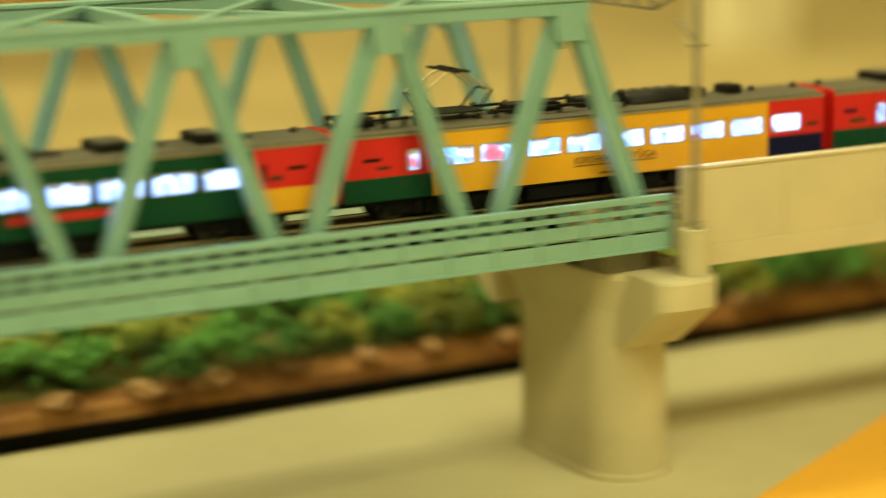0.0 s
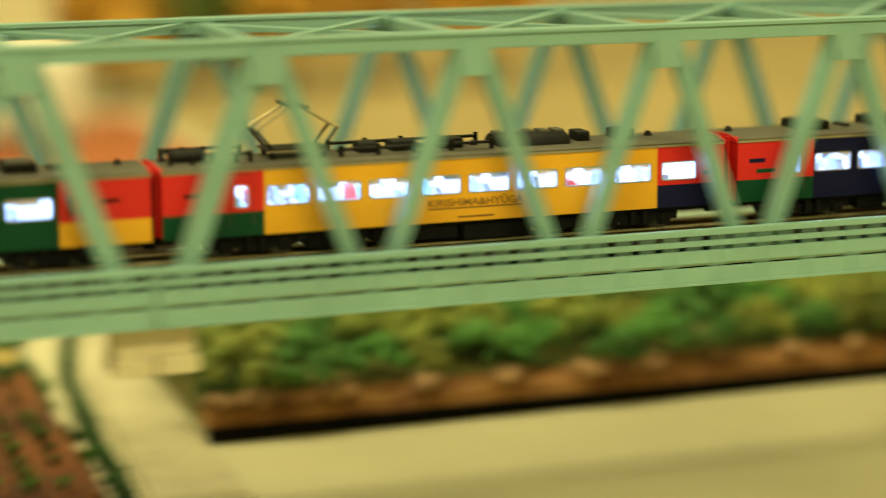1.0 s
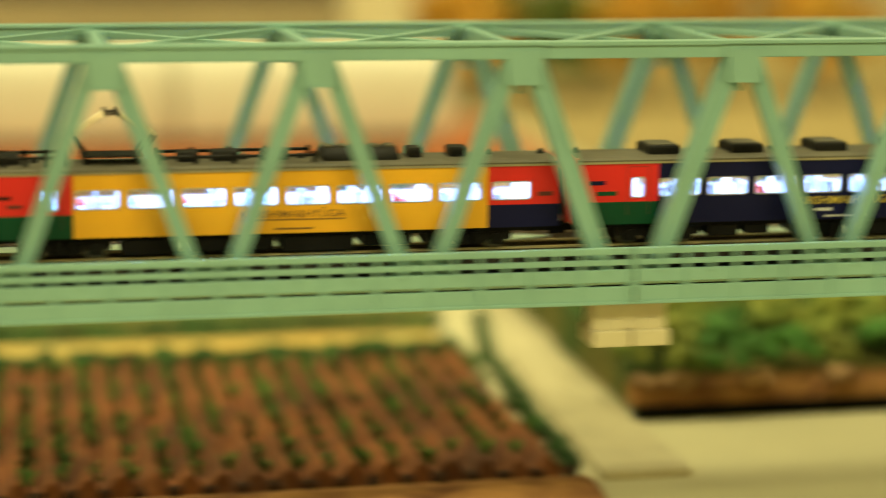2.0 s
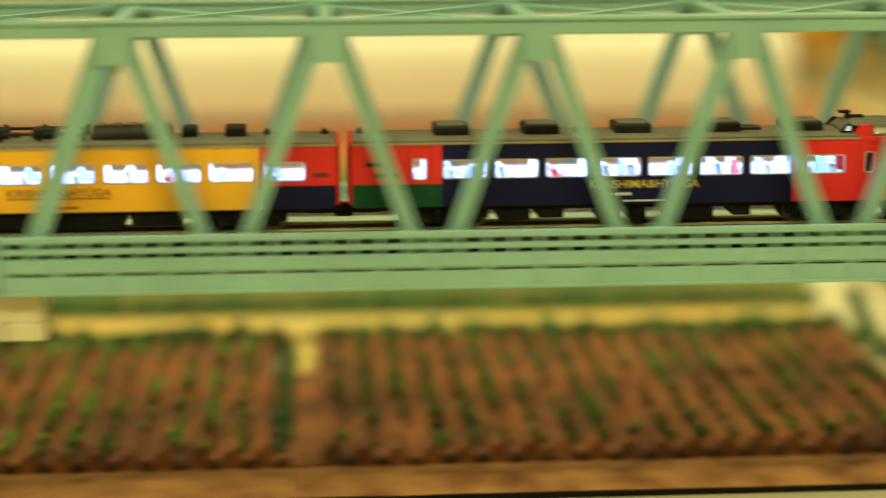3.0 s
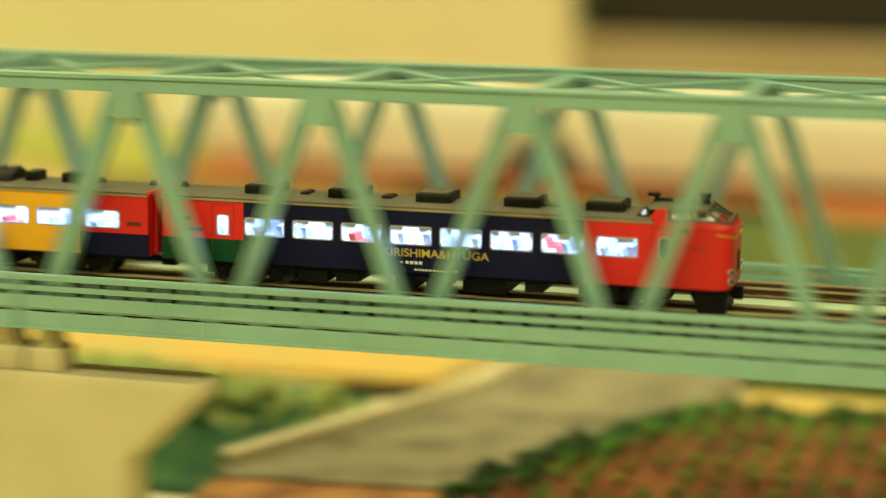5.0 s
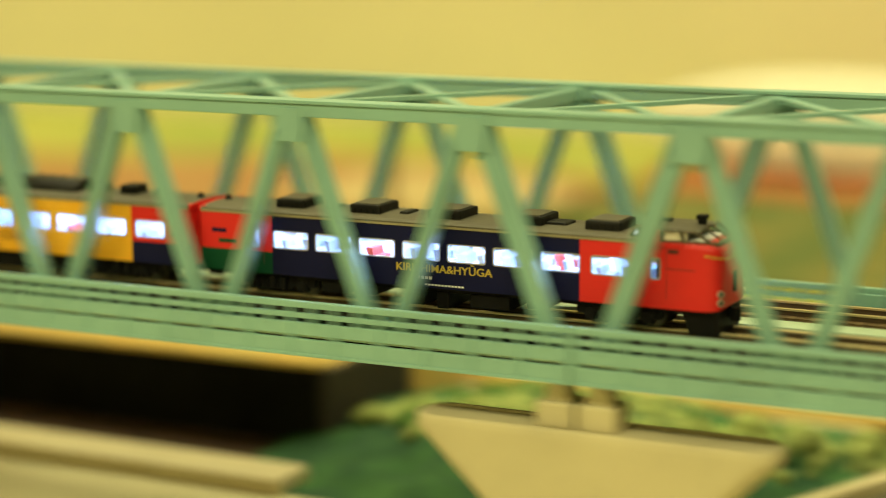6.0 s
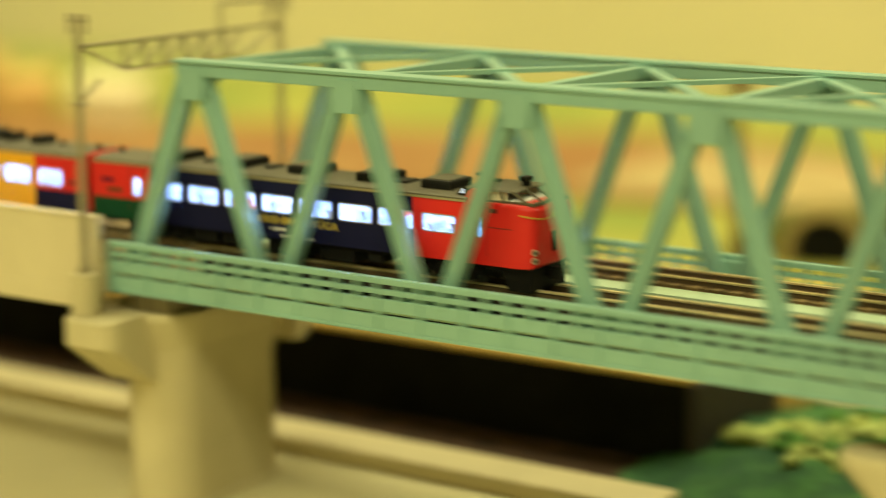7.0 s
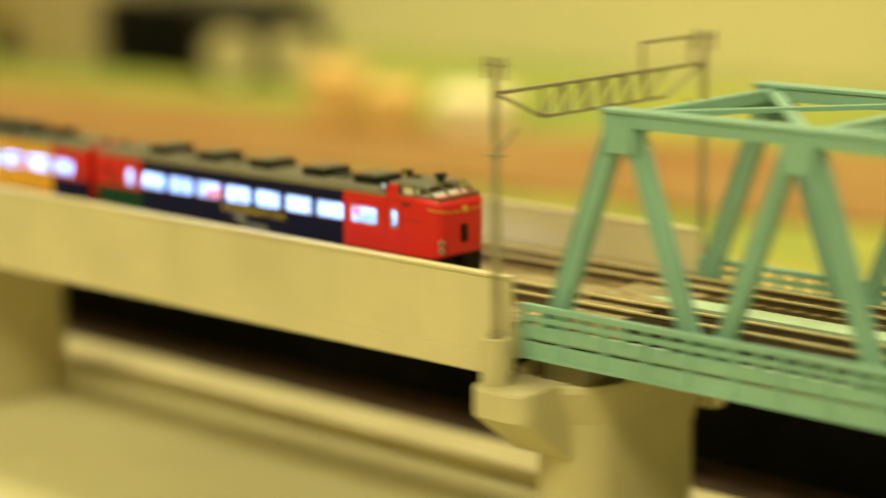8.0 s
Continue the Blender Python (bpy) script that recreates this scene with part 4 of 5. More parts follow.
def motor_car():
    root = thing("train_car", "yellow model motor car with red ends, pantograph and lit windows", "train car", group="train cars")
    ws = [(0.0240 + 0.0122 * i, 0.0341 + 0.0122 * i) for i in range(8)] + [(0.1224, 0.1316), (0.0166, 0.0198, 0.0122, 0.0172)]
    ws = [w for w in ws if w[1] < 0.1205 or w[0] > 0.1215]
    car_body(root, [(0, 0.0234, M_RED, M_BODYGREEN, 0.0112), (0.0234, 0.1212, M_YELLOW, None, None), (0.1212, CAR, M_RED, M_NAVY, 0.0112)], ws)
    for x, s in ((0.0, -1), (CAR, 1)):
        gangway(root, x, s, M_RED)
        end_wall(root, x, s, M_RED)
        coupler(root, x + s * 0.0008, s)
    interior(root, 0.0150, 0.1330, 5, red=(9,))
    underfloor(root, ((0.0345, 0.0480, 0.0012), (0.0500, 0.0700, 0.0016), (0.0720, 0.0890, 0.0010), (0.0910, 0.1030, 0.0020)))
    bogie(root, 0.0215)
    bogie(root, 0.1170)
    # roof: cables, switchgear, long resistor housing
    pantograph(root, 0.0330)
    resistor_housing(root, 0.0820, 0.1005)
    for a, b in ((0.0040, 0.0120), (0.0480, 0.0530), (0.0560, 0.0625), (0.0680, 0.0740), (0.1030, 0.1065), (0.1130, 0.1180)):
        roof_unit(root, a, b, 0.0030, 0.0207, 0.0245, "roof_box")
    for x in (0.0020, 0.0150, 0.0445, 0.0640, 0.0775, 0.1230, 0.1365):
        vent(root, x, 0.0)
    for s in (-1, 1):
        for xa, xb, z, posts in ((0.0030, 0.0215, 0.0240, (0.0030, 0.0080, 0.0130, 0.0180, 0.0215)), (0.0430, 0.0800, 0.0236, (0.0430, 0.0520, 0.0610, 0.0700, 0.0800))):
            cable = part("roof_cable", rod(bmesh.new(), (xa, s * 0.0055, z), (xb, s * 0.0055, z), 0.0004, 6), M_UNIT, root)
            for x in posts:
                part("insulator", rod(bmesh.new(), (x, s * 0.0055, 0.0207), (x, s * 0.0055, 0.0245), 0.0006, 8), M_UNIT, cable)
    bm = rod(bmesh.new(), (0.0030, -0.0055, 0.0241), (0.0030, 0.0055, 0.0241), 0.0004, 6)
    rod(bm, (0.0030, -0.0055, 0.0231), (0.0030, -0.0055, 0.0247), 0.0004, 6)
    part("roof_bar", bm, M_UNIT, root)
    lettering(root, 0.0625, 0.0865, 0.0102, 0.0024, "KIRISHIMA&HYŪGA", M_INK)
    marking(root, 0.0625, 0.0865, 0.0088, 0.0091, M_INK)
    marking(root, 0.0700, 0.0790, 0.0066, 0.0070, M_INK)
    marking(root, 0.1335, 0.1372, 0.0132, 0.0142, M_DOORLINE)
    marking(root, 0.0050, 0.0095, 0.0150, 0.0158, M_UNDER)
    marking(root, 0.0085, 0.0120, 0.0130, 0.0138, M_DOORLINE)
    door_lines(root, 0.0154, 0.0210)
    return root


def trailer_car():
    root = thing("train_car", "dark green model car with red and yellow ends", "train car", group="train cars")
    ws = [(0.0215 + 0.0122 * i, 0.0317 + 0.0122 * i) for i in range(8)]
    car_body(root, [(0, 0.0205, M_RED, M_YELLOW, 0.0112), (0.0205, 0.1185, M_BODYGREEN, None, None), (0.1185, CAR, M_RED, M_YELLOW, 0.0112)], ws)
    for x, s in ((0.0, -1), (CAR, 1)):
        gangway(root, x, s, M_RED)
        end_wall(root, x, s, M_RED)
        coupler(root, x + s * 0.0008, s)
    interior(root, 0.0210, 0.1180, 8, red=())
    underfloor(root, ((0.0345, 0.0480, 0.0016), (0.0520, 0.0700, 0.0012), (0.0740, 0.0890, 0.0016)))
    bogie(root, 0.0215)
    bogie(root, 0.1170)
    for a, b in ((0.0160, 0.0245), (0.0400, 0.0485), (0.0620, 0.0705), (0.0840, 0.0925), (0.1075, 0.1150)):
        roof_unit(root, a, b)
    for a, b in ((0.0720, 0.0770), (0.0955, 0.1010), (0.1175, 0.1220)):
        roof_unit(root, a, b, 0.0030, 0.0207, 0.0227, "roof_box")
    vent(root, 0.1335)
    marking(root, 0.0620, 0.0870, 0.0092, 0.0108, M_RED, "red lettering band that cannot be read")
    marking(root, 0.1275, 0.1320, 0.0152, 0.0160, M_UNDER)
    marking(root, 0.1230, 0.1262, 0.0130, 0.0142, M_DOORLINE)
    grille(root, 0.1205, 0.1222, 0.0128, 0.0172)
    return root


CARS = [(cab_car(), -0.0210), (motor_car(), -0.1638), (trailer_car(), -0.3053)]


# ---- layout ground ----
M_MEADOW = mat("meadow_yellow_green", (0.33, 0.33, 0.06), 0.95, vary=0.25, scale=12, bump=0.3, second=(0.17, 0.24, 0.04))
M_SANDY = mat("sandy_pale", (0.45, 0.35, 0.165), 0.95, vary=0.15, scale=25, bump=0.3, second=(0.36, 0.27, 0.11))
M_BROWN = mat("brown_ballast", (0.27, 0.125, 0.035), 0.95, vary=0.15, scale=14, bump=0.3, second=(0.33, 0.19, 0.065))
M_AUTUMN = mat("foliage_autumn", (0.62, 0.30, 0.03), 0.9, vary=0.25, scale=60, bump=0.5, second=(0.45, 0.30, 0.04), spread=0.25)
M_STRAW = mat("straw_yellow", (0.74, 0.48, 0.17), 0.9, vary=0.12, scale=60, bump=0.3)
M_BARK = mat("bark_brown", (0.16, 0.09, 0.04), 0.9, vary=0.25, scale=150, bump=0.5)
M_HILLPALE = mat("hill_pale", (0.42, 0.50, 0.16), 0.9, vary=0.2, scale=60, bump=0.4, spread=0.2)
M_BUFF = mat("buff_panel", (0.46, 0.38, 0.22), 0.75, vary=0.08, scale=6)
M_DARKBACK = mat("dark_panel", (0.022, 0.018, 0.012), 0.8, vary=0.15, scale=5)

G = GROUND
solid("ground", box(bmesh.new(), -2.2, 2.6, -0.16, 1.6, G - 0.03, G), M_BASEFLOOR, "beige painted layout board under the bridge", "ground", "structure")

# room that closes the place
X0, X1, Y0, Y1, Z0, Z1 = -3.2, 3.8, -2.6, 2.6, -0.85, 1.75
solid("floor", box(bmesh.new(), X0, X1, Y0, Y1, Z0 - 0.1, Z0), M_GREY, "dull grey room floor", "floor", "structure")
solid("ceiling", box(bmesh.new(), X0, X1, Y0, Y1, Z1, Z1 + 0.1), M_CREAM, "cream room ceiling", "ceiling", "structure")
solid("wall_north", box(bmesh.new(), X0, X1, Y1, Y1 + 0.1, Z0, Z1), M_CREAM, "cream room wall behind the layout", "wall", "structure")
solid("wall_south", box(bmesh.new(), X0, X1, Y0 - 0.1, Y0, Z0, Z1), M_CREAM, "cream room wall", "wall", "structure")
solid("wall_east", box(bmesh.new(), X1, X1 + 0.1, Y0 - 0.1, Y1 + 0.1, Z0, Z1), M_CREAM, "cream room wall", "wall", "structure")
solid("wall_west", box(bmesh.new(), X0 - 0.1, X0, Y0 - 0.1, Y1 + 0.1, Z0, Z1), M_CREAM, "cream room wall", "wall", "structure")


table = thing("layout_table", "plain table frame carrying the model landscape", "table")
part("frame", box(bmesh.new(), -2.1, 2.5, -0.10, 1.5, G - 0.12, G - 0.030, 0.004), M_TAN, table)
for tx in (-2.0, -0.5, 1.0, 2.4):
    for ty in (-0.04, 1.44):
        part("leg", box(bmesh.new(), tx - 0.03, tx + 0.03, ty - 0.03, ty + 0.03, Z0, G - 0.119, 0.003), M_TAN, table)


def sheet(name, pts, h, material, label, category="ground", sub=0):
    """A thin raised layer of the landscape over the board, from its plan outline."""
    bm = prism(bmesh.new(), pts, G, G + h, "z")
    return solid(name, bm, material, label, category, "structure")


def rough_patch(name, x0, x1, y0, y1, height, material, label, step=0.004, kind="structure", amp=0.002, freq=70, edge=0.006):
    """An uneven bed of earth; height(x, y) gives its surface above the board."""
    nx, ny = max(2, int((x1 - x0) / step)), max(2, int((y1 - y0) / step))
    bm = bmesh.new()
    vs = [[None] * (ny + 1) for _ in range(nx + 1)]
    for i in range(nx + 1):
        for j in range(ny + 1):
            x, y = x0 + (x1 - x0) * i / nx, y0 + (y1 - y0) * j / ny
            z = height(x, y) + amp * noise.noise(Vector((x * freq, y * freq, 1.7)))
            rim = i in (0, nx) or j in (0, ny)
            vs[i][j] = bm.verts.new((x, y, G - 0.002 if rim else G + max(z, 0.0004)))
    for i in range(nx):
        for j in range(ny):
            bm.faces.new((vs[i][j], vs[i + 1][j], vs[i + 1][j + 1], vs[i][j + 1]))
    return solid(name, bm, material, label, "ground", kind, smooth=True)


sheet("meadow", [(-1.6, 0.264), (0.325, 0.264), (0.325, 0.398), (-0.002, 0.398), (-0.002, 0.600), (-1.6, 0.600)], 0.003, M_MEADOW, "yellow green meadow sheet of the model landscape")
sheet("track_bed", [(-1.6, 0.33), (-0.60, 0.40), (-0.22, 0.445), (-0.06, 0.50), (-0.002, 0.51), (-0.002, 0.648), (-0.12, 0.70), (-0.22, 0.69), (-0.34, 0.635), (-0.50, 0.585), (-0.78, 0.55), (-1.6, 0.50)], 0.006, M_BROWN, "brown track bed of the model landscape")
sheet("track_bed", [(0.0, 0.660), (0.38, 0.645), (0.50, 0.590), (0.90, 0.590), (0.90, 0.84), (0.0, 0.84)], 0.004, M_ORANGE, "orange brown ballast bed of the model landscape")
sheet("platform", [(-0.150, 0.500), (-0.004, 0.500), (-0.004, 0.600), (-0.070, 0.646), (-0.150, 0.646)], 0.0075, M_SANDY, "pale sandy platform at the end of the track bed")
sheet("meadow", [(-1.6, 0.602), (-0.003, 0.602), (-0.003, 0.842), (0.158, 0.842), (0.158, 0.898), (-1.6, 0.898)], 0.004, M_MEADOW, "yellow green meadow sheet below the backboard")
sheet("ground", [(0.80, 0.33), (2.5, 0.33), (2.5, 1.5), (0.92, 1.5), (0.92, 0.45)], 0.002, M_TAN, "tan sandy ground of the model landscape")
sheet("lawn", [(0.402, 0.228), (0.74, 0.228), (0.77, 0.34), (0.79, 0.588), (0.499, 0.588), (0.379, 0.643), (0.0, 0.658), (0.0, 0.402), (0.402, 0.402)], 0.003, M_GRASS, "dark green lawn behind the fields")
sheet("yellow_verge", [(0.397, 0.199), (0.742, 0.199), (0.742, 0.226), (0.403, 0.226)], 0.0035, M_GRASSY, "yellow dry grass strip beside the fields")
sheet("road", [(0.2655, 0.0885), (0.270, 0.078), (0.336, 0.084), (0.388, 0.190), (0.395, 0.232), (0.399, 0.262), (0.399, 0.40), (0.336, 0.40), (0.315, 0.205)], 0.0030, M_ROAD, "worn grey model road", "road")
sheet("path", [(0.753, 0.050), (0.778, 0.050), (0.778, 0.118), (0.778, 0.19), (0.789, 0.26), (0.800, 0.33), (0.778, 0.33), (0.772, 0.25), (0.760, 0.19)], 0.0022, M_PATH, "pale sandy path between field and bank", "path")

sheet("yellow_verge", [(0.1192, 0.210), (0.296, 0.210), (0.306, 0.2615), (0.1192, 0.2615)], 0.0035, M_GRASSY, "yellow dry grass strip behind the hill")

solid("dark_strip", bar(bmesh.new(), (0.16, 0.6500, G + 0.004), (0.378, 0.6420, G + 0.004), 0.010, 0.008, (0, 0, 1)), M_SOIL_DARK, "low dark brown strip before the orange ballast", "earth", "structure")

# flat black sheet painted as the shadow behind the raised kerb
sheet("kerb_shade", [(0.262, 0.186), (0.2985, 0.196), (0.3020, 0.2070), (0.264, 0.2050)], 0.0016, M_BLACK, "black sheet painted as the shadow beside the kerb of the road")

# kerb of the road
bm = bmesh.new()
bar(bm, (0.2665, 0.0890, G + 0.0035), (0.314, 0.203, G + 0.0035), 0.0052, 0.0062, (0, 0, 1))
bar(bm, (0.314, 0.203, G + 0.0034), (0.335, 0.40, G + 0.0034), 0.0050, 0.0060, (0, 0, 1))
solid("kerb", bm, M_CONCRETE, "pale kerb beside the road", "kerb", "structure")


# ---- fields ----


PITCH = 0.0088


def field(x0, x1, y0, y1, skew):
    """Ploughed soil with ridges that run away from the bridge; skew slants its near-road side."""
    nx, ny = int((x1 - x0) / 0.0011), 44
    bm = bmesh.new()
    vs = []
    for i in range(nx + 1):
        col = []
        for j in range(ny + 1):
            y = y0 + (y1 - y0) * j / ny
            a = x0 + skew * (y - y0)
            x = a + (x1 - a) * i / nx
            z = 0.0040 + 0.0021 * math.cos(2 * math.pi * x / PITCH) + 0.0018 * noise.noise(Vector((x * 160, y * 160, 3))) + 0.0012 * noise.noise(Vector((x * 40, y * 40, 5)))
            rim = i in (0, nx) or j in (0, ny)
            col.append(bm.verts.new((x, y, G - 0.001 if rim else G + z)))
        vs.append(col)
    for i in range(nx):
        for j in range(ny):
            bm.faces.new((vs[i][j], vs[i + 1][j], vs[i + 1][j + 1], vs[i][j + 1]))
    return solid("field", bm, M_SOIL, "ploughed red brown soil field with furrows", "field", "structure", smooth=True)


def crop_rows(x0, x1, y0, y1, skew, seed):
    rnd = random.Random(seed)
    verts, faces = [], []
    k = math.ceil(x0 / PITCH)
    while k * PITCH < x1 - 0.004:
        for j in range(23):
            y = y0 + (y1 - y0) * (j + 0.5) / 23 + rnd.uniform(-0.0015, 0.0015)
            x = (k + 0.30) * PITCH + rnd.uniform(-0.0006, 0.0006)
            if x < x0 + 0.006 + skew * (y - y0) or rnd.random() < 0.18 + 0.40 * (noise.noise(Vector((x * 45, y * 45, seed))) > 0.12):
                continue
            big = rnd.uniform(0.55, 1.10)
            for b in range(7):
                a = rnd.uniform(0, 2 * math.pi)
                l, w, h = 0.0023 * big, 0.0010 * big, 0.0042 * big * rnd.uniform(0.6, 1.2)
                dx, dy = math.cos(a), math.sin(a)
                z = G + 0.0044
                n = len(verts)
                verts += [(x - dy * w, y + dx * w, z), (x + dy * w, y - dx * w, z), (x + dx * l * 0.7 + dy * w, y + dy * l * 0.7 - dx * w, z + h * 0.7), (x + dx * l * 0.7 - dy * w, y + dy * l * 0.7 + dx * w, z + h * 0.7), (x + dx * l * 1.3, y + dy * l * 1.3, z + h)]
                faces += [(n, n + 1, n + 2, n + 3), (n + 3, n + 2, n + 4)]
        k += 1
    me = bpy.data.meshes.new("crop_plants")
    me.from_pydata(verts, [], faces)
    me.materials.append(M_CROP)
    return tagged(new("crop_plants", me), "rows of small green seedlings in the soil", "crop", kind="stuff")


def hedge(points, r, seed, material=None, name="hedge", label="low dark green hedge beside the field"):
    rnd = random.Random(seed)
    root = thing(name, label, "hedge")
    for (xa, ya), (xb, yb) in zip(points, points[1:]):
        n = max(2, int(math.hypot(xb - xa, yb - ya) / (r * 0.9)))
        for i in range(n):
            bm = bmesh.new()
            for q in range(9):
                u = (i + rnd.random()) / n
                x, y = xa + (xb - xa) * u, ya + (yb - ya) * u
                clump(bm, (x + rnd.uniform(-1, 1) * r * 0.55, y + rnd.uniform(-1, 1) * r * 0.55, G + r * rnd.uniform(0.2, 0.9)), r * rnd.uniform(0.28, 0.55), rnd.random(), 0.85)
            part("shrub", bm, material if material else M_HEDGE, root)
    return root


for x0, x1, y0, y1, skew, seed in ((0.336, 0.556, 0.050, 0.190, 0.36, 1), (0.569, 0.744, 0.052, 0.190, 0.0, 2)):
    field(x0, x1, y0, y1, skew)
    crop_rows(x0, x1, y0 + 0.004, y1 - 0.006, skew, seed)
    # stubs of earth along the near end of each ridge
    k = math.ceil(x0 / PITCH)
    bank = thing("field_rim", "crumbled red brown earth bank along the field", "earth bank")
    x0, x1 = (x0 - 0.001, 0.5630) if seed == 1 else (0.5632, x1 + 0.004)
    nx = int((x1 - x0) / 0.003)
    bm = bmesh.new()
    rows = []
    for i in range(nx + 1):
        x = x0 + (x1 - x0) * i / nx
        n1, n2 = noise.noise(Vector((x * 90, 1, seed))), noise.noise(Vector((x * 45, 7, seed)))
        rows.append([bm.verts.new(p) for p in ((x, 0.0258 + 0.0008 * n2, G - 0.001), (x, 0.0268 + 0.0008 * n2, G + 0.0016 + 0.0006 * n1), (x, 0.036 + 0.0015 * n1, G + 0.0034 + 0.0010 * n2), (x, 0.044, G + 0.0030 + 0.0014 * n1), (x, 0.050 + 0.001 * n2, G + 0.0020), (x, 0.058, G - 0.001))])
    for a, b in zip(rows, rows[1:]):
        for i in range(5):
            bm.faces.new((a[i], a[i + 1], b[i + 1], b[i]))
    part("earth", bm, M_EARTH, bank, smooth=True)
    part("base_strip", box(bmesh.new(), x0, x1, 0.0243, 0.0266, G, G + 0.0012), M_BLACK, bank, "dark edge below the earth")
    while k * PITCH < x1 - 0.004:
        bm = bmesh.new()
        clump(bm, (k * PITCH + 0.0044, 0.0505, G + 0.0030), 0.0022, k, 0.9)
        part("clod", bm, M_SOIL_DARK, bank, "dark clod of soil")
        k += 1
hedge([(0.340, 0.074), (0.352, 0.104), (0.391, 0.186)], 0.0076, 11)
hedge([(0.393, 0.189), (0.47, 0.191), (0.557, 0.191)], 0.0076, 12)
hedge([(0.569, 0.190), (0.66, 0.191), (0.742, 0.191)], 0.0076, 13)
hedge([(0.5585, 0.062), (0.5595, 0.13), (0.5610, 0.19)], 0.0038, 14)
hedge([(0.748, 0.060), (0.7495, 0.12), (0.755, 0.20), (0.766, 0.26)], 0.0034, 15)
sheet("yellow_verge", [(0.556, 0.050), (0.5700, 0.050), (0.5700, 0.149), (0.556, 0.149)], 0.0028, M_SOIL, "dark earth strip between two fields")
sheet("yellow_verge", [(0.5628, 0.150), (0.5685, 0.150), (0.5695, 0.194), (0.5628, 0.194)], 0.003, M_GRASSY, "dry yellow strip between two fields")
sheet("yellow_verge", [(0.337, 0.029), (0.270, 0.045), (0.268, 0.0775), (0.335, 0.083)], 0.0022, M_EARTH, "bare red brown earth in front of the road")
hedge([(0.40, 0.240), (0.56, 0.240), (0.742, 0.240)], 0.006, 16, M_HEDGE, label="low green shrubs behind the yellow verge")

# ---- planted bank with its stone rim ----
XB0, XB1 = 0.780, 1.75
bank = thing("bank", "planted bank with a brown stone rim beside the riverbed", "earth bank")
pts = [(0.112, G), (0.112, G + 0.0035), (0.1135, G + 0.0070), (0.118, G + 0.0100), (0.15, G + 0.014), (0.22, G + 0.020), (0.325, G + 0.020), (0.325, G)]
part("slope", prism(bmesh.new(), pts, XB0 + 0.002, XB1, "x"), M_GRASS, bank, "green turf slope")
part("rim", prism(bmesh.new(), [(0.1095, G + 0.0035), (0.1120, G + 0.0076), (0.119, G + 0.0106), (0.119, G + 0.0035)], XB0, XB1, "x"), M_EARTH, bank, "red brown earth rim")
part("base_strip", box(bmesh.new(), XB0, XB1, 0.1080, 0.1128, G, G + 0.0042), M_BLACK, bank, "dark strip under the rim")
rnd = random.Random(4)
x = XB0 + 0.004
stones = []
for k in range(5):
    bm = bmesh.new()
    clump(bm, (0, 0, 0), 0.0048, 40 + k, 0.5, 2)
    stones.append(mesh_of(bm, "stone", M_STONE, True))
while x < XB1 - 0.01:
    o = new("stone", stones[rnd.randrange(5)])
    o.parent = bank
    o.matrix_basis = pose(x, 0.1140 + rnd.uniform(-0.001, 0.002), G + 0.0105, 0, 0, rnd.uniform(0, 360)) @ Matrix.Scale(rnd.uniform(0.6, 1.25), 4)
    x += rnd.uniform(0.009, 0.030)
bushes = []
for k in range(7):
    r2 = random.Random(70 + k)
    bm = bmesh.new()
    for i in range(46):
        a, rr = r2.uniform(0, 6.28), r2.uniform(0, 1) ** 0.6
        clump(bm, (0.011 * rr * math.cos(a), 0.011 * rr * math.sin(a), 0.0035 + 0.010 * (1 - rr * rr) * r2.uniform(0.4, 1.0)), r2.uniform(0.0014, 0.0034), r2.random())
    bushes.append(mesh_of(bm, "bush", M_LEAF if k % 2 else M_LEAF_OLIVE))
for row in range(6):
    x = XB0 + 0.012 + 0.008 * (row % 2)
    while x < 1.52:
        o = new("bush", bushes[rnd.randrange(7)])
        y = 0.1225 + 0.024 * row + rnd.uniform(-0.006, 0.006)
        sz = rnd.uniform(0.75, 1.3)
        o.matrix_basis = pose(x, y, G + 0.0105 + min(0.0095, (y - 0.118) * 0.093), 0, 0, rnd.uniform(0, 360)) @ Matrix.Scale(sz, 4)
        tagged(o, "ragged green and olive model bush on the bank", "bush", "bushes on the bank")
        x += rnd.uniform(0.013, 0.022)

# ---- dark retaining wall, green hill ----
wall = thing("retaining_wall", "dark wall closing the space behind the bridge", "wall")
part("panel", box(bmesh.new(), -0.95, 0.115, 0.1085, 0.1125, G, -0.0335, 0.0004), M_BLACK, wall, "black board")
part("coping", box(bmesh.new(), -0.95, 0.117, 0.1080, 0.1150, -0.0335, -0.0318, 0.0004), M_GRASSY, wall, "yellow grassy edge")
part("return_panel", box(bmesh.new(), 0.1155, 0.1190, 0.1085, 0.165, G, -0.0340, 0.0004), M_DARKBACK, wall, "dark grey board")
part("fill", box(bmesh.new(), -0.95, 0.1150, 0.1130, 0.262, G, -0.0345), M_GRASSY, wall, "yellow dry grass on top")
nx = 170
bm = bmesh.new()
strip = []
for i in range(nx + 1):
    x = -0.95 + 1.06 * i / nx
    n1 = noise.noise(Vector((x * 60, 2, 9)))
    strip.append([bm.verts.new(p) for p in ((x, 0.0805, G + 0.0006), (x, 0.101 + 0.002 * n1, G + 0.0008), (x, 0.1086, G + 0.0026 + 0.0008 * n1))])
for a, b in zip(strip, strip[1:]):
    for i in range(2):
        bm.faces.new((a[i], a[i + 1], b[i + 1], b[i]))
solid("dark_strip", bm, M_SOIL_DARK, "dark brown earth along the foot of the wall", "earth", "structure", smooth=True)
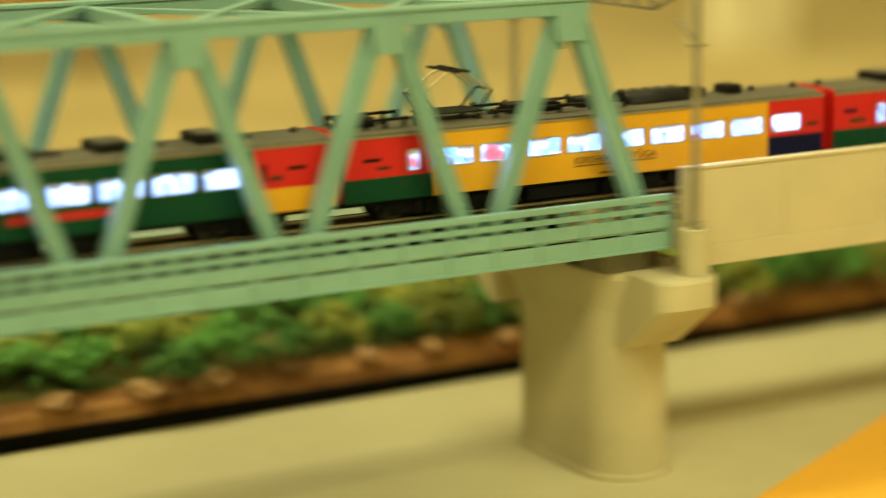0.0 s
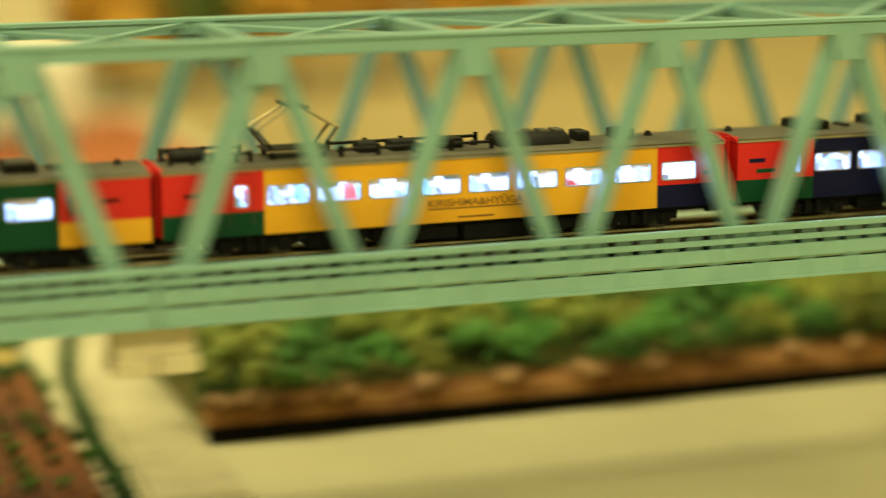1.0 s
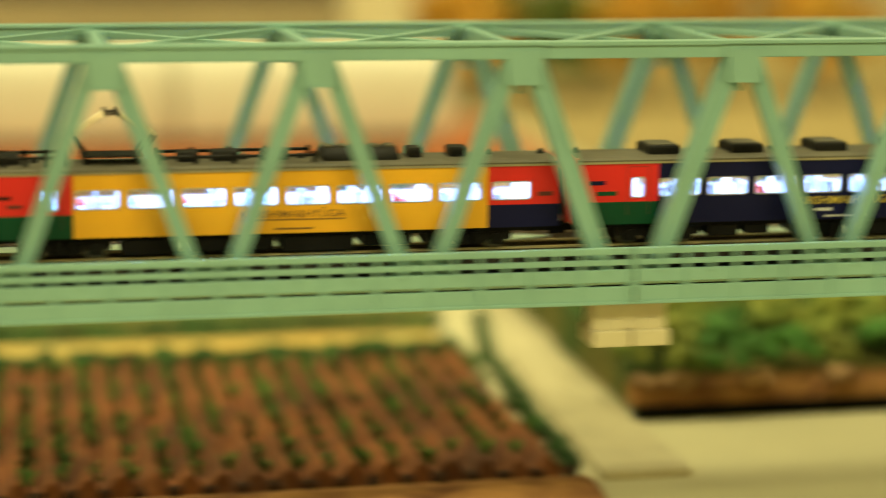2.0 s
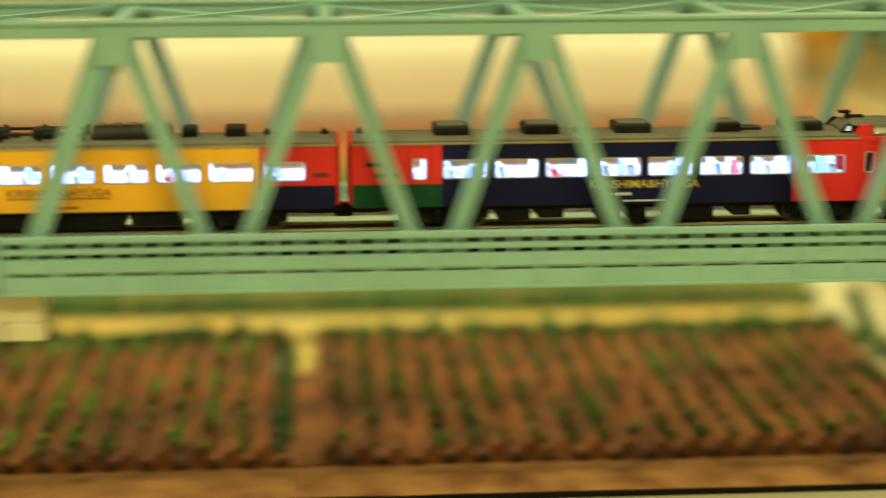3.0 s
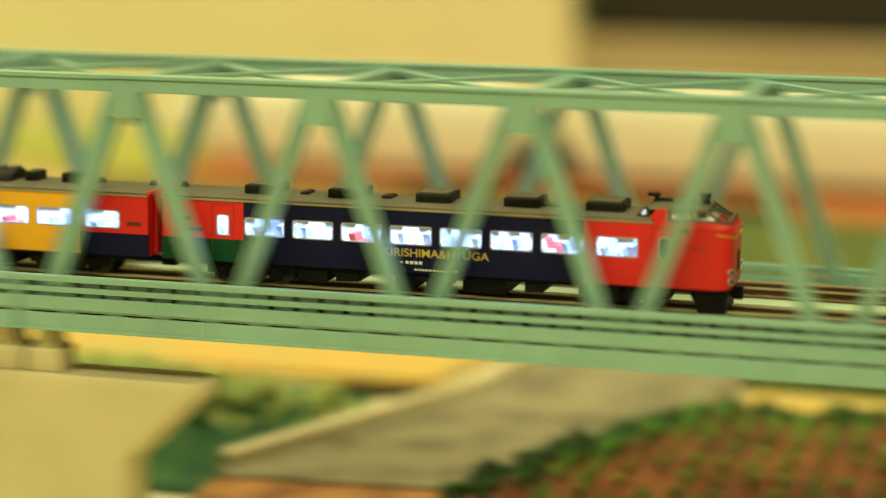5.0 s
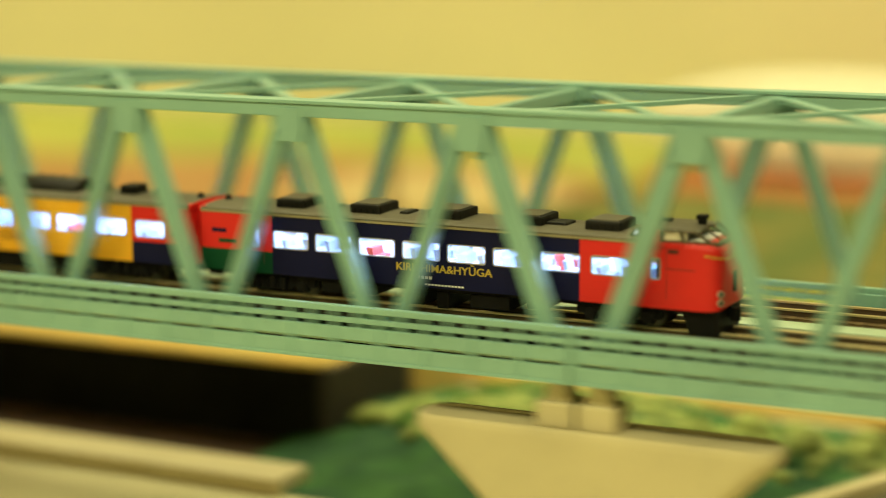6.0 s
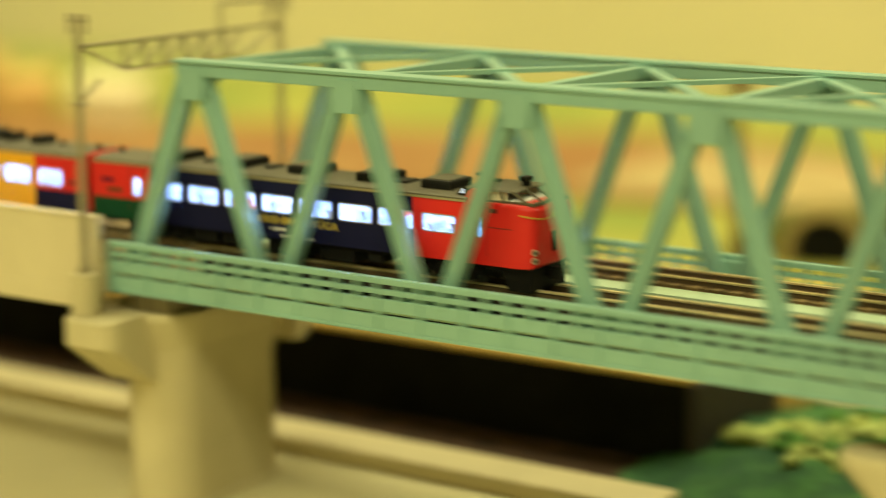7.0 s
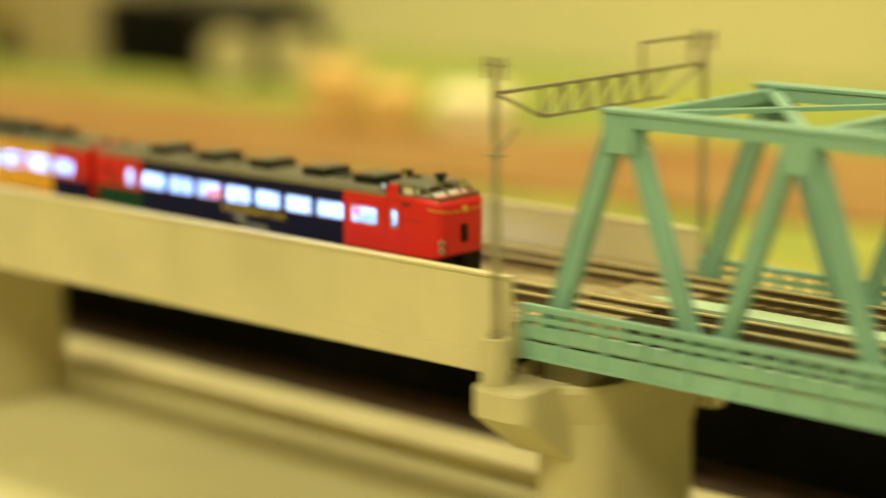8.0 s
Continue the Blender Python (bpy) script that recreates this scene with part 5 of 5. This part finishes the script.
solid("ledge", box(bmesh.new(), -0.95, 0.128, 0.0625, 0.0805, G, G + 0.0050, 0.0010), M_CONCRETE, "pale ledge along the foot of the wall", "ledge", "structure")


def hill_height(x, y):
    u, v = (x - 0.184) / 0.096, (y - 0.135) / 0.070
    r = u * u + v * v
    return 0.0140 * max(0.0, 1 - r) ** 0.8 + 0.003 * noise.noise(Vector((x * 60, y * 60, 2))) * (1 if r < 0.95 else 0)


rough_patch("hill", 0.088, 0.285, 0.062, 0.208, hill_height, M_HILL, "small mossy green hill beside the pier", amp=0.0028, freq=170)
rnd = random.Random(8)
for k in range(44):
    a, rr = rnd.uniform(0, 6.28), 0.75 * rnd.random() ** 0.5
    x, y = 0.200 + 0.085 * rr * math.cos(a), 0.140 + 0.065 * rr * math.sin(a)
    bm = bmesh.new()
    for i in range(9):
        clump(bm, (rnd.uniform(-0.008, 0.008), rnd.uniform(-0.008, 0.008), rnd.uniform(0.0002, 0.0022)), rnd.uniform(0.0016, 0.0032), rnd.random())
    o = solid("shrub", bm, (M_HILLPALE, M_LEAF, M_HILLPALE)[k % 3], "pale green lichen shrub on the hill" if k % 3 != 1 else "dark green lichen shrub on the hill", "shrub", group="shrubs on the hill")
    o.location = (x, y, G + hill_height(x, y) - 0.001)

for x, y, r in ((0.2600, 0.1400, 0.0085), (0.2455, 0.1330, 0.0075), (0.2745, 0.1600, 0.0085), (0.2320, 0.1260, 0.0070)):
    bm = bmesh.new()
    for i in range(22):
        a, rr = rnd.uniform(0, 6.28), rnd.random() ** 0.5
        clump(bm, (r * rr * math.cos(a), r * rr * math.sin(a), 0.002 + r * 1.2 * (1 - rr * rr) * rnd.uniform(0.5, 1)), r * rnd.uniform(0.25, 0.42), rnd.random())
    o = solid("shrub", bm, M_HILLPALE, "pale green lichen shrub beside the road", "shrub", group="shrubs on the hill")
    o.location = (x, y, G + max(0.0, hill_height(x, y)) - 0.0005)

# pale lichen along the crest of the hill, its paleness also painting the light there
for k in range(20):
    x = 0.126 + 0.0042 * k + rnd.uniform(-0.002, 0.002)
    y = 0.126 + 0.10 * (x - 0.126) + rnd.uniform(-0.007, 0.007)
    bm = bmesh.new()
    for i in range(14):
        clump(bm, (rnd.uniform(-0.006, 0.006), rnd.uniform(-0.005, 0.005), rnd.uniform(0.0, 0.0022)), rnd.uniform(0.0016, 0.0030), rnd.random(), 0.7)
    o = solid("shrub", bm, M_HILLPALE if k % 4 else M_LEAF_OLIVE, "pale yellow green lichen and painted light on the crest of the hill", "shrub", group="shrubs on the hill")
    o.location = (x, y, G + hill_height(x, y) - 0.0005)

# ---- background ----
solid("backboard", box(bmesh.new(), -2.1, 0.205, 0.900, 0.915, G, 0.55), M_CREAM, "plain cream backboard of the layout", "backboard", "structure")
back = thing("side_cabinet", "dull cabinet with a dark upper part behind the layout", "cabinet")
part("lower_panel", box(bmesh.new(), 0.207, 0.815, 0.905, 0.99, G, 0.018, 0.002), M_BUFF, back, "grey brown lower panel")
part("upper_panel", box(bmesh.new(), 0.207, 0.815, 0.912, 0.99, 0.019, 0.50, 0.002), M_DARKBACK, back, "dark upper panel")
solid("green_panel", box(bmesh.new(), 0.2085, 0.219, 0.893, 0.904, 0.030, 0.50, 0.001), M_HEDGE, "narrow dark green upright strip on the cabinet edge", "strip")
solid("post", box(bmesh.new(), 0.818, 0.866, 0.905, 0.96, G, 0.45, 0.004), M_CREAM, "cream upright post behind the layout", "post")
for px, py, lean in ((1.62, 0.80, 4), (1.93, 0.86, -14)):
    o = solid("post", box(bmesh.new(), -0.028, 0.028, -0.02, 0.02, -0.01, 0.5, 0.004), M_CREAM, "pale post standing on the sandy ground", "post")
    o.matrix_basis = pose(px, py, G, 0, lean, 0)


def white_car(x0, x1, nose0, nose1):
    """A white rounded vehicle body, large and out of focus."""
    root = thing("white_train_car", "white streamlined model train car on orange ballast", "train car", group="white train cars")
    y, hw, h = 0.735, 0.026, 0.056

    def sect(x, k, lift):
        pts = []
        for i in range(20):
            a = 2 * math.pi * i / 20
            c, s = math.cos(a), math.sin(a)
            pts.append((x, y + hw * k * math.copysign(abs(c) ** (0.34 if s > 0 else 0.12), c), G + 0.010 + lift + (h - 0.004 - lift) * (0.22 + (0.78 if s > 0 else 0.22) * math.copysign(abs(s) ** (0.85 if s > 0 else 0.12), s) * (0.22 + 0.78 * k))))
        return pts
    prof = []
    for u in (0.02, 0.25, 0.5, 0.75, 1.0):
        prof.append((u, math.sin(radians(90 * u)) ** 0.5))
    rings = []
    n0, n1 = nose0, nose1
    for u, k in prof:
        rings.append(sect(x0 + n0 * u, k if n0 > 0.01 else 0.95 + 0.05 * u, (1 - k) * 0.014 if n0 > 0.01 else 0))
    for u, k in reversed(prof):
        rings.append(sect(x1 - n1 * u, k if n1 > 0.01 else 0.95 + 0.05 * u, (1 - k) * 0.014 if n1 > 0.01 else 0))
    part("shell", loft(bmesh.new(), rings), M_WHITE, root, smooth=True)
    # black colour here paints the shade line between shell and ballast
    part("underframe", box(bmesh.new(), x0 + n0 * 0.7, x1 - n1 * 0.7, y - 0.020, y + 0.020, G + 0.004, G + 0.014), M_UNDER, root, "underframe blackened as the shade line under the shell")
    return root


white_car(-0.02, 0.214, 0.110, 0.030)
white_car(0.236, 0.460, 0.030, 0.004)
white_car(0.464, 0.690, 0.004, 0.004)
white_car(0.694, 0.850, 0.004, 0.010)
# black block standing in for the shaded undersides of the two noses
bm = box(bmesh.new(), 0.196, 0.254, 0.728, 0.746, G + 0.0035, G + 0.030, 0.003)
solid("nose_shade", bm, M_BLACK, "black block painted as the shade under the white car noses", "coupling")


def autumn_tree(x, y, h, seed, material):
    rnd = random.Random(seed)
    root = thing("tree", "small model tree with autumn foliage" if material is M_AUTUMN else "small green model tree", "tree", group="trees behind the layout")
    bm = rod(bmesh.new(), (x, y, G), (x, y, G + h * 0.6), 0.004, 8, 0.002)
    for k in range(5):
        a = k * 1.3
        rod(bm, (x, y, G + h * (0.3 + 0.06 * k)), (x + 0.020 * math.cos(a), y + 0.020 * math.sin(a), G + h * (0.55 + 0.06 * k)), 0.0016, 6, 0.0007)
    part("trunk", bm, M_BARK, root)
    bm = bmesh.new()
    for k in range(60):
        a, e, rr = rnd.uniform(0, 6.28), rnd.uniform(-1, 1), rnd.random() ** 0.4
        c = math.sqrt(1 - e * e)
        clump(bm, (x + 0.042 * rr * c * math.cos(a), y + 0.035 * rr * c * math.sin(a), G + h * 0.66 + h * 0.40 * rr * e), rnd.uniform(0.006, 0.012), rnd.random())
    part("crown", bm, material, root)


for k, (x, h, m) in enumerate(((0.905, 0.085, M_AUTUMN), (0.965, 0.095, M_LEAF_OLIVE), (1.03, 0.09, M_AUTUMN), (1.10, 0.10, M_AUTUMN), (1.17, 0.085, M_AUTUMN), (1.00, 0.075, M_LEAF))):
    autumn_tree(x, 0.93 + 0.03 * (k % 2), h, 200 + k, m)

# far side of the landscape: tunnel mouth, pole, box, houses, machine
tun = thing("tunnel_portal", "tan model tunnel portal with a dark mouth", "tunnel")
arch = [(0.020 * math.cos(radians(180 - 18 * k)), 0.012 + 0.018 * math.sin(radians(180 - 18 * k))) for k in range(11)]
outer = [(0.026 * math.cos(radians(18 * k)), 0.012 + 0.024 * math.sin(radians(18 * k))) for k in range(11)]
part("facing", prism(bmesh.new(), [(-0.026, 0), (-0.020, 0)] + arch + [(0.020, 0), (0.026, 0)] + outer, -0.004, 0.004), M_TAN, tun)
# no hollow here: a black block paints the darkness inside the arch
part("bore_shade", box(bmesh.new(), -0.0205, 0.0205, 0.0010, 0.0060, 0.0, 0.031), M_BLACK, tun, "black block painted as the dark of the bore")
part("mound", loft(bmesh.new(), [[(-0.062, y, 0), (0.085, y, 0), (0.062, y + d, h * 0.8), (0.026, y + d, h), (-0.020, y + d, h * 0.9), (-0.046, y + d, h * 0.5)] for y, d, h in ((0.0062, 0.004, 0.030), (0.020, 0.0, 0.036), (0.060, -0.004, 0.020))]), M_GRASS, tun, "green turf over the tunnel")
tun.matrix_basis = pose(0.036, 0.395, G + 0.003, 0, 0, 20) @ Matrix.Scale(0.72, 4)
pole = thing("pole", "brown wooden model pole with a small box on top", "pole")
part("shaft", rod(bmesh.new(), (0, 0, 0), (0, 0, 0.086), 0.0022, 10, 0.0016), M_BARK, pole)
part("head", box(bmesh.new(), -0.004, 0.004, -0.003, 0.003, 0.084, 0.091, 0.001), M_BARK, pole)
pole.matrix_basis = pose(0.040, 0.30, G + 0.003)
box_root = thing("dark_box", "black box standing before the backboard", "box")
part("case", box(bmesh.new(), -0.984, -0.847, 0.66, 0.76, G + 0.004, 0.000, 0.003), M_BLACK, box_root)
part("lid", box(bmesh.new(), -0.986, -0.845, 0.658, 0.762, 0.000, 0.002, 0.0005), M_DARKBACK, box_root)
solid("column", box(bmesh.new(), -1.075, -0.988, 0.64, 0.72, G + 0.004, 0.16, 0.004), M_BUFF, "buff column beside a black box", "column")
solid("side_board", box(bmesh.new(), -1.60, -1.095, 0.800, 0.812, G + 0.003, 0.30, 0.002), M_TAN, "tan upright board beside the column", "board")
solid("dark_case", box(bmesh.new(), -1.128, -1.086, 0.65, 0.70, G + 0.004, -0.028, 0.004), M_BLACK, "small dark case beside the buff column", "case")


def small_house(x, y, w, h, turn, wall_m):
    root = thing("model_house", "small pale model house with a gabled roof", "house", pose(x, y, G + 0.004, 0, 0, turn), group="model houses")
    part("wall", box(bmesh.new(), -w / 2, w / 2, -w * 0.4, w * 0.4, 0, h), wall_m, root)
    part("roof", prism(bmesh.new(), [(-w * 0.46, h), (w * 0.46, h), (0, h * 1.35)], -w * 0.55, w * 0.55, "x"), wall_m, root)


small_house(-0.606, 0.540, 0.032, 0.032, 35, M_STRAW)
small_house(-0.562, 0.545, 0.028, 0.024, 35, M_STRAW)
small_house(-0.515, 0.570, 0.040, 0.022, 25, M_CREAM)
mac = thing("fan_unit", "grey machine with two round pale discs", "machine", pose(-0.808, 0.665, G + 0.004, 0, 0, 40))
part("case", box(bmesh.new(), -0.046, 0.046, 0, 0.03, 0, 0.050, 0.004), M_DARKBACK, mac)
for sx in (-0.023, 0.023):
    part("disc", rod(bmesh.new(), (sx, 0.0, 0.022), (sx, -0.006, 0.022), 0.019, 28), M_PATH, mac)

# amber card lying at the front edge of the board
o = solid("amber_card", box(bmesh.new(), 0, 0.16, -0.10, 0, 0, 0.0012, 0.0003), M_AMBER, "bright amber card lying on the board", "card")
o.matrix_basis = pose(1.0037 - 0.020, -0.0257 - 0.0106, G, 0, 0, 28)


def motions():
    """The train rolls backwards over the bridge to the left at a steady pace."""
    for car, dx in CARS:
        walk(car, [(t, pose(s + dx, TRACKS[0], RAIL_Z)) for t, s in TRAIN])


motions()
